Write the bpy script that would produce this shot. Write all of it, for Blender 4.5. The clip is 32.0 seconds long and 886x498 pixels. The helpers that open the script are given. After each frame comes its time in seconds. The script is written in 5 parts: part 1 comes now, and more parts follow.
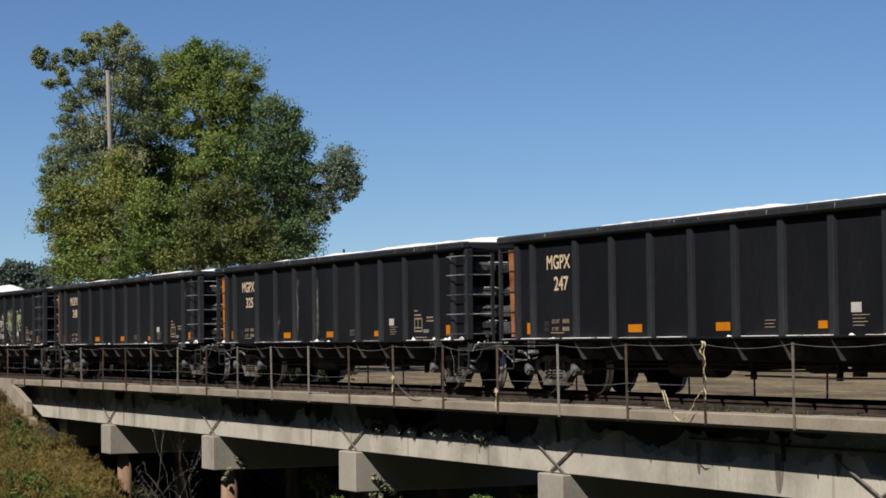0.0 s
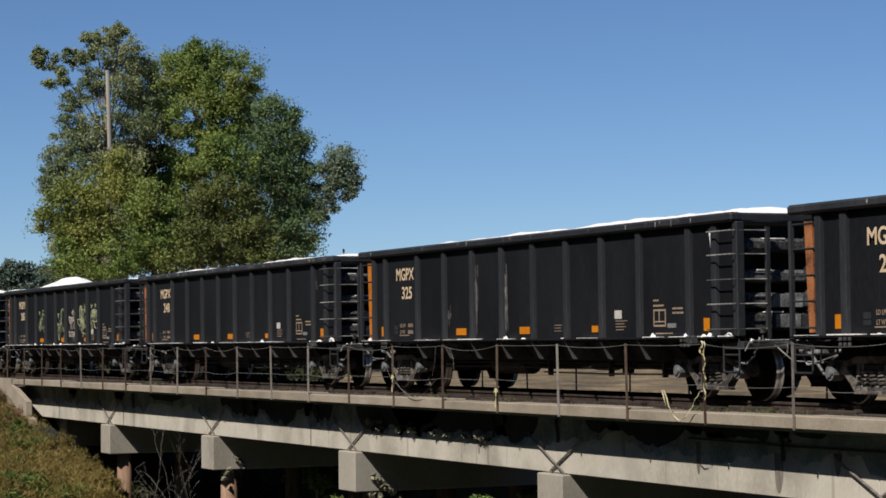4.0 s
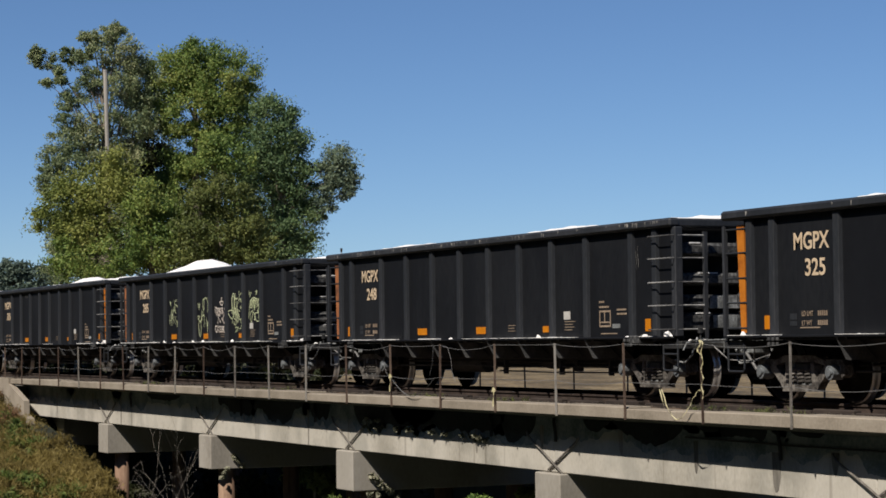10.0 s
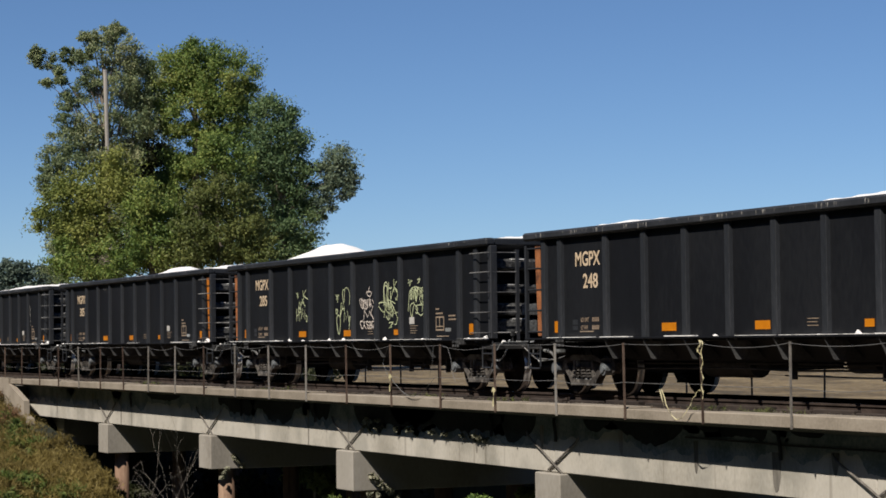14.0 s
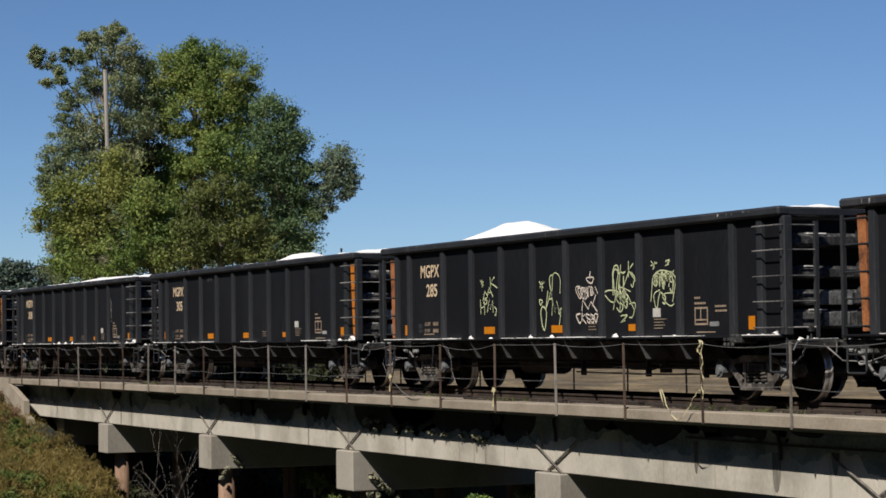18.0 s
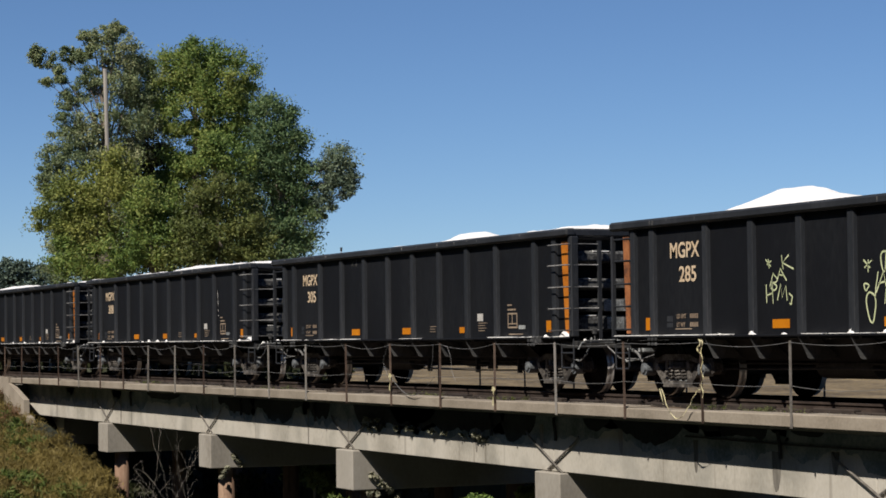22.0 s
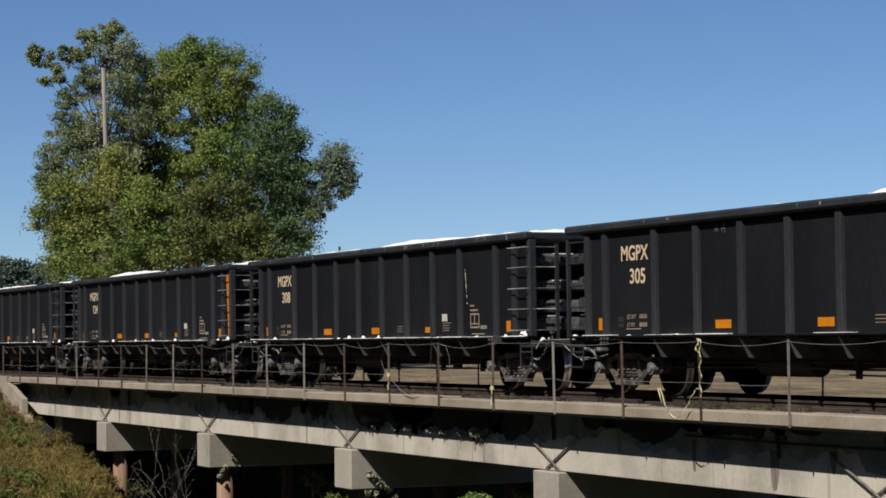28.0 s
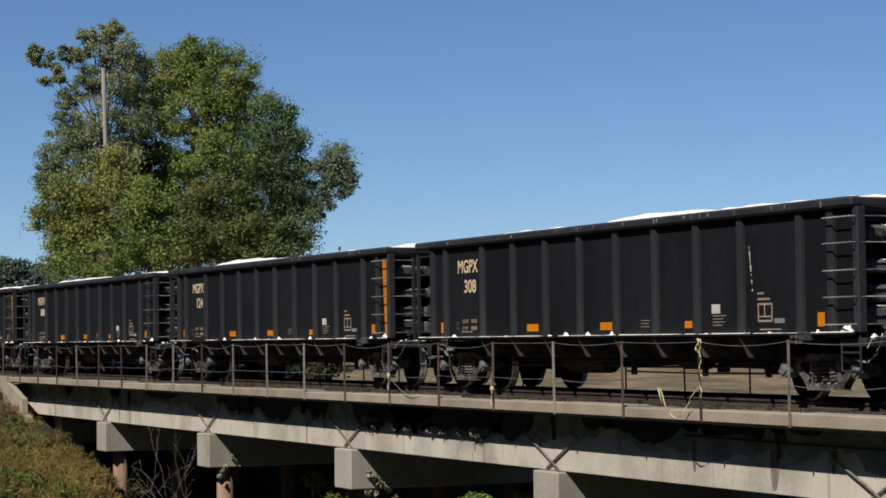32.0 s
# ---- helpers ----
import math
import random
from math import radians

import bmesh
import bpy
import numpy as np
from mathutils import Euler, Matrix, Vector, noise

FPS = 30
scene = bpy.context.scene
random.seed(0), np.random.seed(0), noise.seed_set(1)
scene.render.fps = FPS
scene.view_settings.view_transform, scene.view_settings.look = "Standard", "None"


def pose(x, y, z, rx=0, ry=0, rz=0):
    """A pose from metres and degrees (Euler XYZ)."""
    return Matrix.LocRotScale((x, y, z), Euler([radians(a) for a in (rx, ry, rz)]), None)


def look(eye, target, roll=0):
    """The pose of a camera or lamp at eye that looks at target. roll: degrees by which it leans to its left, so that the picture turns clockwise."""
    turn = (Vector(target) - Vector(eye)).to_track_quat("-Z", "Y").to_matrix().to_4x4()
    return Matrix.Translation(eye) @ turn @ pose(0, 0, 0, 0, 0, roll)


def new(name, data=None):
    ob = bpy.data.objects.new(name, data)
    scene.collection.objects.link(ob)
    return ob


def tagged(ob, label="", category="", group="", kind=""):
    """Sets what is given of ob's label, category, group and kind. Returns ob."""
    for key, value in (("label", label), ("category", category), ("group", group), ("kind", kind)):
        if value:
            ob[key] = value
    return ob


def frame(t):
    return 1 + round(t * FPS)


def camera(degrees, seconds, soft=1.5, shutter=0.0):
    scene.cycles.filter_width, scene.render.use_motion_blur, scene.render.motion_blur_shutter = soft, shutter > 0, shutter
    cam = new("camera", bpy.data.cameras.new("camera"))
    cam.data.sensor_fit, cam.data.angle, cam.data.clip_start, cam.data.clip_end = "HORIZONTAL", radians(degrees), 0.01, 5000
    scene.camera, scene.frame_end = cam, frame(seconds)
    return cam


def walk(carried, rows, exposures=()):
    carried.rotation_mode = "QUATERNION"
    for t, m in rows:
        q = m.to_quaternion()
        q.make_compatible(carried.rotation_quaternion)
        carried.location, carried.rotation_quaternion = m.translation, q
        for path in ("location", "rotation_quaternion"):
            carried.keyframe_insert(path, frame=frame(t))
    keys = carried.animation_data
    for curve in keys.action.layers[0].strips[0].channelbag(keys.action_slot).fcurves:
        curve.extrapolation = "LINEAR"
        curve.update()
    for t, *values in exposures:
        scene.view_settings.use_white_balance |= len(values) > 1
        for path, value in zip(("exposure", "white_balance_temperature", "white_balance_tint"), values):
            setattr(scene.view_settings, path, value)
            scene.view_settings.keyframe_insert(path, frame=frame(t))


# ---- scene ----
# ---- camera ----
# Track runs along x; train heads towards +x; rail heads lie at z = 0.
YC = 19.1            # track centre line
PITCH = 16.22        # coupler to coupler
cam = camera(23.27, 32.0, soft=1.65)
EYE = Vector((0.0, 0.0, 0.98))


def aim(dx, dy):
    """The held camera, turned by a few hundredths of a degree (dx, dy in thousandths of the picture's focal length)."""
    yaw, pitch = 0.4323 + dx / 1000, 0.0424 + dy / 1000
    way = Vector((-math.cos(yaw) * math.cos(pitch), math.sin(yaw) * math.cos(pitch), math.sin(pitch)))
    return look(EYE, EYE + way * 30, -0.653)


walk(cam, [(0, aim(-1.2, 0.39)), (3.6, aim(-1.2, 0.39)), (5.4, aim(0, 0)), (18.1, aim(0, 0)), (18.5, aim(0, -0.4)),
           (19.0, aim(0, -0.4)), (19.4, aim(0.28, -0.8)), (20.1, aim(0.25, -0.8)), (20.5, aim(0.05, -0.4)),
           (23.0, aim(0.05, -0.4)), (23.4, aim(0.08, -0.8)), (24.6, aim(0.24, -0.8)), (25.0, aim(0.32, -0.4)),
           (25.4, aim(0.81, -0.81)), (27.0, aim(0.81, -0.81)), (32, aim(0.81, -0.81))],
     exposures=[(0, 0.42, 6200, 10), (32, 0.42, 6200, 10)])

# ---- light ----
SUN = Vector((0.5, -1.0, 1.2)).normalized()
world = bpy.data.worlds.new("world")
scene.world = world
world.use_nodes = True
wn = world.node_tree
sky = wn.nodes.new("ShaderNodeTexSky")
sky.sky_type, sky.sun_disc = "NISHITA", False
sky.sun_elevation = math.asin(SUN.z)
sky.sun_rotation = math.atan2(SUN.x, SUN.y)
sky.air_density, sky.dust_density, sky.ozone_density = 0.68, 0.0, 6.6
wn.nodes["Background"].inputs["Strength"].default_value = 0.061
wn.links.new(sky.outputs[0], wn.nodes["Background"].inputs["Color"])
sun = new("sun", bpy.data.lights.new("sun", "SUN"))
sun.data.energy, sun.data.angle, sun.data.color = 4.3, radians(0.53), (1.0, 0.89, 0.74)
sun.matrix_world = look(SUN * 60, (0, 0, 0))

# ---- materials ----
def ramp(nodes, stops):
    n = nodes.new("ShaderNodeValToRGB")
    while len(n.color_ramp.elements) < len(stops):
        n.color_ramp.elements.new(0.5)
    for e, (p, c) in zip(n.color_ramp.elements, stops):
        e.position, e.color = p, (*c, 1) if len(c) == 3 else c
    return n


def mat(name, colors, rough=0.8, metal=0.0, big=0.6, fine=30.0, bump=0.3, bump_dist=0.01, spread=0.12,
        stretch=(1, 1, 1), mix_fine=0.35, island=0.0, per_object=0.0, spec=0.5, through_light=0.0):
    """A surface of two or three tones that vary at a large and a fine scale, with relief."""
    m = bpy.data.materials.new(name)
    m.use_nodes = True
    n, l = m.node_tree.nodes, m.node_tree.links
    bsdf = n["Principled BSDF"]
    tc = n.new("ShaderNodeTexCoord")
    mp = n.new("ShaderNodeMapping")
    mp.inputs["Scale"].default_value = stretch
    l.new(tc.outputs["Object"], mp.inputs["Vector"])
    a, b = n.new("ShaderNodeTexNoise"), n.new("ShaderNodeTexNoise")
    for node, scale, detail in ((a, big, 6), (b, fine, 8)):
        node.inputs["Scale"].default_value, node.inputs["Detail"].default_value = scale, detail
        l.new(mp.outputs[0], node.inputs["Vector"])
    mx = n.new("ShaderNodeMix")
    mx.inputs[0].default_value = mix_fine
    l.new(a.outputs["Fac"], mx.inputs[2])
    l.new(b.outputs["Fac"], mx.inputs[3])
    value = mx.outputs[0]
    for kind, amount in (("island", island), ("object", per_object)):
        if amount:
            g = n.new("ShaderNodeNewGeometry") if kind == "island" else n.new("ShaderNodeObjectInfo")
            out = g.outputs["Random Per Island"] if kind == "island" else g.outputs["Random"]
            ma = n.new("ShaderNodeMath")
            ma.operation = "MULTIPLY_ADD"
            ma.inputs[1].default_value = amount
            l.new(out, ma.inputs[0])
            sb = n.new("ShaderNodeMath")
            sb.operation = "SUBTRACT"
            sb.inputs[1].default_value = amount / 2
            l.new(value, sb.inputs[0])
            l.new(sb.outputs[0], ma.inputs[2])
            value = ma.outputs[0]
    k = len(colors)
    r = ramp(n, [(0.5 + spread * (2 * i / max(k - 1, 1) - 1), c) for i, c in enumerate(colors)])
    l.new(value, r.inputs[0])
    l.new(r.outputs[0], bsdf.inputs["Base Color"])
    bsdf.inputs["Roughness"].default_value = rough
    bsdf.inputs["Metallic"].default_value = metal
    bsdf.inputs["Specular IOR Level"].default_value = spec
    if bump:
        bp = n.new("ShaderNodeBump")
        bp.inputs["Strength"].default_value, bp.inputs["Distance"].default_value = bump, bump_dist
        l.new(b.outputs["Fac"], bp.inputs["Height"])
        l.new(bp.outputs[0], bsdf.inputs["Normal"])
    if through_light:
        tr = n.new("ShaderNodeBsdfTranslucent")
        l.new(r.outputs[0], tr.inputs["Color"])
        ms = n.new("ShaderNodeMixShader")
        ms.inputs[0].default_value = through_light
        l.new(bsdf.outputs[0], ms.inputs[1])
        l.new(tr.outputs[0], ms.inputs[2])
        l.new(ms.outputs[0], n["Material Output"].inputs["Surface"])
    return m


M_BLACK = mat("black_car_paint", [(0.0037, 0.0042, 0.0060), (0.0055, 0.0063, 0.0086), (0.0106, 0.0117, 0.0143)], 0.6, 0, 0.8, 14, 0.15, 0.004, 0.16, (1, 1, 0.35), per_object=0.06, spec=0.25)
M_RIB = mat("worn_rib_paint", [(0.0140, 0.0162, 0.0205), (0.0221, 0.0246, 0.0295), (0.0381, 0.0402, 0.0468)], 0.55, 0, 1.2, 22, 0.2, 0.004, 0.16, (1, 1, 0.3), per_object=0.1, spec=0.3)
M_STEEL = mat("dusty_cast_steel", [(0.0460, 0.0486, 0.0495), (0.1645, 0.1747, 0.1799), (0.4280, 0.4502, 0.4609)], 0.75, 0.1, 4, 30, 0.4, 0.006, 0.15, per_object=0.1)
M_DUSTY = mat("dusty_black_steel", [(0.012, 0.013, 0.0145), (0.034, 0.035, 0.037), (0.105, 0.107, 0.108)], 0.8, 0, 2.5, 17, 0.25, 0.004, 0.12, per_object=0.1, spec=0.3, mix_fine=0.55)
M_DARK = mat("dark_greasy_steel", [(0.0117, 0.0129, 0.0144), (0.0253, 0.0257, 0.0265), (0.0585, 0.0558, 0.0529)], 0.7, 0.1, 3, 25, 0.3, 0.005, 0.15)
M_TREAD = mat("bright_worn_steel", [(0.5, 0.49, 0.48), (0.72, 0.71, 0.7)], 0.36, 0.75, 3, 60, 0.05)
M_WHEEL = mat("black_greasy_wheel_steel", [(0.004, 0.0038, 0.0036), (0.009, 0.0082, 0.0078), (0.022, 0.019, 0.017)], 0.8, 0, 3, 25, 0.3, 0.005, 0.15, per_object=0.15, spec=0.15)
M_FRAME = mat("dusty_brown_cast_steel", [(0.016, 0.0145, 0.014), (0.06, 0.054, 0.049), (0.2, 0.185, 0.168)], 0.8, 0.1, 5, 26, 0.4, 0.006, 0.13, per_object=0.1)
M_RUNG = mat("powder_dusted_rung_steel", [(0.05, 0.05, 0.052), (0.17, 0.17, 0.172), (0.42, 0.42, 0.415)], 0.8, 0, 2.2, 20, 0.2, 0.003, 0.13, per_object=0.2)
M_RAIL = mat("rusted_rail", [(0.018, 0.012, 0.01), (0.036, 0.024, 0.019), (0.065, 0.046, 0.037)], 0.85, 0.1, 3, 40, 0.3)
M_WHITE = mat("white_mineral_powder", [(0.7030, 0.7030, 0.7125), (0.7790, 0.7790, 0.7790), (0.8265, 0.8265, 0.8170)], 0.95, 0, 2, 18, 0.6, 0.03)
M_ORANGE = mat("orange_paint", [(0.3024, 0.0918, 0.0086), (0.4464, 0.1469, 0.0115), (0.5040, 0.1836, 0.0173)], 0.5, 0, 3, 30, 0.1, spread=0.15)
M_REFLECT = mat("amber_reflective_sheet", [(0.4542, 0.1515, 0.0038), (0.5330, 0.1927, 0.0076)], 0.35, 0, 4, 40, 0.05)
M_RUST = mat("rust_brown_paint", [(0.1, 0.036, 0.014), (0.28, 0.1, 0.032), (0.36, 0.15, 0.055)], 0.8, 0, 3, 25, 0.3)
M_LETTER = mat("cream_stencil_paint", [(0.4675, 0.3570, 0.2380), (0.6120, 0.4930, 0.3570)], 0.7, 0, 3, 25, 0)
M_STENCIL = mat("orange_stencil_paint", [(0.17, 0.125, 0.09), (0.31, 0.243, 0.18)], 0.7, 0, 3, 25, 0)
M_LABEL = mat("white_label", [(0.3689, 0.3570, 0.3366), (0.4641, 0.4581, 0.4406)], 0.7, 0, 6, 40, 0)
M_SPRAY = mat("pale_green_spray_paint", [(0.4, 0.46, 0.26), (0.62, 0.66, 0.42)], 0.6, 0, 6, 40, 0)
M_SPRAY2 = mat("pink_white_spray_paint", [(0.55, 0.48, 0.42), (0.75, 0.68, 0.62)], 0.6, 0, 6, 40, 0)
M_CONC = mat("weathered_concrete", [(0.2232, 0.2028, 0.1754), (0.2974, 0.2771, 0.2425), (0.3497, 0.3276, 0.2927)], 0.9, 0, 0.7, 18, 0.35, 0.008, 0.16, (1, 1, 0.5), per_object=0.05)
M_KERB = mat("pale_kerb_concrete", [(0.1908, 0.1641, 0.1278), (0.2607, 0.2250, 0.1804), (0.3181, 0.2798, 0.2270)], 0.92, 0, 1.5, 22, 0.4, 0.01, 0.16, per_object=0.12)
M_PILE = mat("brown_timber_pile", [(0.1, 0.06, 0.04), (0.2, 0.125, 0.085), (0.28, 0.19, 0.13)], 0.9, 0, 2, 14, 0.5, 0.02, 0.14, (1, 1, 0.2))
M_TIE = mat("weathered_tie_timber", [(0.025, 0.018, 0.014), (0.06, 0.042, 0.032), (0.1, 0.075, 0.058)], 0.92, 0, 2, 20, 0.5, 0.01, 0.15, (0.3, 1, 1), per_object=0.14)
M_DIRT = mat("brown_deck_dirt", [(0.05, 0.032, 0.02), (0.1, 0.066, 0.041), (0.16, 0.113, 0.072)], 0.95, 0, 2, 26, 0.6, 0.02, 0.15)
M_POST = mat("weathered_steel_post", [(0.17, 0.155, 0.14), (0.3, 0.28, 0.25), (0.42, 0.4, 0.37)], 0.8, 0.2, 4, 40, 0.3, 0.003, 0.16, per_object=0.2)
M_RUSTPOST = mat("rust_brown_post", [(0.05, 0.032, 0.024), (0.1, 0.066, 0.05), (0.18, 0.13, 0.1)], 0.9, 0.1, 4, 40, 0.3, 0.003, 0.16, per_object=0.3)
M_PIPE = mat("grey_drain_pipe", [(0.06, 0.055, 0.05), (0.14, 0.128, 0.115), (0.22, 0.2, 0.18)], 0.85, 0.1, 4, 40, 0.3, 0.003, 0.16)
M_WIRE = mat("galvanised_wire_rope", [(0.16, 0.16, 0.16), (0.31, 0.31, 0.31)], 0.55, 0.5, 4, 60, 0.1)
M_ROPE = mat("faded_yellow_tape", [(0.3825, 0.3444, 0.1760), (0.5525, 0.5084, 0.3300)], 0.7, 0, 8, 50, 0.2)
M_TWIG = mat("bare_grey_twigs", [(0.24, 0.21, 0.18), (0.44, 0.4, 0.35)], 0.9, 0, 3, 20, 0.3)
M_BARK = mat("grey_brown_bark", [(0.0720, 0.0560, 0.0440), (0.1600, 0.1320, 0.1040), (0.2400, 0.2080, 0.1680)], 0.92, 0, 2, 12, 0.6, 0.03, 0.15, (1, 1, 0.25))
M_POLE = mat("grey_pole_timber", [(0.27, 0.25, 0.22), (0.4, 0.375, 0.33)], 0.9, 0, 2, 20, 0.3, 0.01, 0.15, (1, 1, 0.2))
M_HOSE = mat("dusty_grey_rubber_hose", [(0.03, 0.03, 0.031), (0.11, 0.11, 0.112), (0.24, 0.24, 0.24)], 0.6, 0, 4, 30, 0.1)
M_BLUE = mat("grey_blue_bearing_cap", [(0.09, 0.098, 0.107), (0.21, 0.228, 0.245)], 0.5, 0.3, 6, 40, 0.1)


def leaf(name, colors, spread=0.19):
    return mat(name, colors, 0.6, 0, 0.35, 3.0, 0, spread=spread, mix_fine=0.3, island=0.24, spec=0.3, through_light=0.23)


L_EUCA = leaf("eucalyptus_leaves", [(0.0775, 0.1195, 0.0628), (0.2061, 0.2549, 0.1173), (0.3870, 0.3887, 0.2185)])
L_GREEN = leaf("deep_green_leaves", [(0.036, 0.07, 0.03), (0.1, 0.165, 0.068), (0.235, 0.3, 0.125)])
L_OLIVE = leaf("olive_yellow_leaves", [(0.08, 0.115, 0.028), (0.185, 0.222, 0.052), (0.31, 0.318, 0.085)])
L_BRIGHT = leaf("yellow_green_leaves", [(0.0550, 0.1026, 0.0266), (0.1559, 0.2307, 0.0525), (0.2967, 0.3188, 0.0844)])
L_DRY = leaf("dry_golden_scrub", [(0.075, 0.06, 0.018), (0.19, 0.147, 0.043), (0.325, 0.26, 0.084)])
L_BROWN = leaf("brownish_olive_leaves", [(0.048, 0.066, 0.02), (0.112, 0.142, 0.038), (0.2, 0.215, 0.066)])
L_RUSSET = leaf("russet_brush_leaves", [(0.08, 0.045, 0.025), (0.17, 0.095, 0.05), (0.26, 0.16, 0.09)])
L_LUSH = leaf("lush_green_leaves", [(0.0356, 0.0602, 0.0132), (0.0832, 0.1285, 0.0264), (0.1782, 0.2007, 0.0528)])
# Leaf green darkened so that shade is already in the colour.
L_SHADE = leaf("shade_dark_leaves", [(0.0108, 0.0146, 0.0055), (0.0270, 0.0346, 0.0127), (0.0540, 0.0546, 0.0255)])
L_SILVER = leaf("silvery_green_leaves", [(0.07, 0.11, 0.075), (0.15, 0.2, 0.13), (0.25, 0.3, 0.19)])
L_FAR = leaf("distant_blue_green_leaves", [(0.0342, 0.0570, 0.0494), (0.0855, 0.1254, 0.0988), (0.1615, 0.2090, 0.1520)])
# One ivy in two colours: pale for sunlit leaves, near black for shaded ones.
L_PALE = leaf("pale_lit_ivy_leaves", [(0.1, 0.11, 0.07), (0.25, 0.25, 0.18), (0.42, 0.4, 0.3)])
L_IVY = leaf("ivy_leaves", [(0.0144, 0.0187, 0.0109), (0.0360, 0.0403, 0.0272), (0.0720, 0.0778, 0.0544)])

# ---- building helpers ----
def part(name, bm, material, parent=None, label="", smooth=False):
    me = bpy.data.meshes.new(name)
    bm.to_mesh(me)
    bm.free()
    return part_of(name, me, material, parent, label, smooth)


def part_of(name, me, material, parent=None, label="", smooth=False):
    if material and not me.materials:
        me.materials.append(material)
    if smooth:
        me.shade_smooth()
    ob = new(name, me)
    if parent:
        ob.parent = parent
    if label:
        ob["label"] = label
    return ob


def boxes(*list_of, bevel=0.0):
    """One bmesh of boxes (x0, x1, y0, y1, z0, z1)."""
    bm = bmesh.new()
    for x0, x1, y0, y1, z0, z1 in list_of:
        bmesh.ops.create_cube(bm, size=1, matrix=Matrix.LocRotScale(((x0 + x1) / 2, (y0 + y1) / 2, (z0 + z1) / 2), None, (x1 - x0, y1 - y0, z1 - z0)))
    if bevel:
        bmesh.ops.bevel(bm, geom=bm.edges[:], offset=bevel, segments=1, affect="EDGES")
    return bm


def rod(bm, a, b, r0, r1=None, seg=8):
    a, b = Vector(a), Vector(b)
    d = b - a
    m = Matrix.Translation((a + b) / 2) @ d.to_track_quat("Z", "Y").to_matrix().to_4x4()
    bmesh.ops.create_cone(bm, cap_ends=True, segments=seg, radius1=r0, radius2=r0 if r1 is None else r1, depth=d.length, matrix=m)


def rods(*list_of, seg=8):
    bm = bmesh.new()
    for a, b, r in list_of:
        rod(bm, a, b, r, None, seg)
    return bm


def prism(outline, axis, lo, hi):
    """An outline of two coordinates, drawn out along the axis ('x', 'y' or 'z') from lo to hi."""
    bm = bmesh.new()
    place = {"x": lambda p, w: (w, p[0], p[1]), "y": lambda p, w: (p[0], w, p[1]), "z": lambda p, w: (p[0], p[1], w)}[axis]
    a = [bm.verts.new(place(p, lo)) for p in outline]
    b = [bm.verts.new(place(p, hi)) for p in outline]
    bm.faces.new(a)
    bm.faces.new(b[::-1])
    for i in range(len(outline)):
        j = (i + 1) % len(outline)
        bm.faces.new((a[i], b[i], b[j], a[j]))
    bmesh.ops.recalc_face_normals(bm, faces=bm.faces[:])
    return bm


def tube(points, r, seg=6):
    """A bent round bar through the points."""
    bm = bmesh.new()
    pts = [Vector(p) for p in points]
    rings = []
    for i, p in enumerate(pts):
        d = (pts[min(i + 1, len(pts) - 1)] - pts[max(i - 1, 0)]).normalized()
        s = d.orthogonal().normalized() if i == 0 else (rings[-1][1] - d * rings[-1][1].dot(d)).normalized()
        t = d.cross(s)
        rr = r[i] if isinstance(r, (list, tuple)) else r
        rings.append(([bm.verts.new(p + (s * math.cos(6.28319 * k / seg) + t * math.sin(6.28319 * k / seg)) * rr) for k in range(seg)], s))
    for (a, _), (b, _) in zip(rings, rings[1:]):
        for k in range(seg):
            bm.faces.new((a[k], a[(k + 1) % seg], b[(k + 1) % seg], b[k]))
    bm.faces.new(rings[0][0][::-1])
    bm.faces.new(rings[-1][0])
    return bm


def empty(name, m=None):
    ob = new(name)
    ob.empty_display_size = 0.3
    if m:
        ob.matrix_basis = m
    return ob


def grid_mesh(name, xs, ys, height):
    X, Y = np.meshgrid(xs, ys)
    Z = height(X, Y)
    v = np.stack([X, Y, Z], -1).reshape(-1, 3)
    nx, ny = len(xs), len(ys)
    i = (np.arange(ny - 1)[:, None] * nx + np.arange(nx - 1)[None]).reshape(-1)
    f = np.stack([i, i + 1, i + nx + 1, i + nx], -1)
    me = bpy.data.meshes.new(name)
    me.from_pydata(v.tolist(), [], f.tolist())
    return me


def leaves_mesh(name, centres, radii, per, size, rng, flat=0.75, droop=0.0, width=0.45, spread=0.7):
    """Many small four-cornered leaves round the clump centres."""
    c = np.repeat(centres, per, 0)
    r = np.repeat(radii, per)[:, None]
    d = rng.normal(size=c.shape)
    d /= np.linalg.norm(d, axis=1)[:, None]
    d *= rng.random((len(c), 1)) ** spread
    d *= np.where(rng.random((len(c), 1)) < 0.08, 1.28, 1.0)
    d[:, 2] *= flat
    p = c + d * r * np.repeat(rng.uniform(0.5, 1.55, (len(centres), 3)), per, 0)
    u = rng.normal(size=c.shape)
    u[:, 2] -= droop
    u /= np.linalg.norm(u, axis=1)[:, None]
    w = rng.normal(size=c.shape) + d * 1.2 + np.array([0, 0, 0.5])
    v = np.cross(w, u)
    v /= np.linalg.norm(v, axis=1)[:, None] + 1e-9
    s = size * (0.6 + 0.8 * rng.random((len(c), 1)))
    quad = np.stack([p - u * s, p + v * s * width, p + u * s, p - v * s * width], 1).reshape(-1, 3)
    me = bpy.data.meshes.new(name)
    k = np.arange(len(c))[:, None] * 4 + np.arange(4)[None]
    me.from_pydata(quad.tolist(), [], k.tolist())
    return me

# ---- ground ----
def smooth(a, b, v):
    t = np.clip((v - a) / (b - a), 0, 1)
    return t * t * (3 - 2 * t)


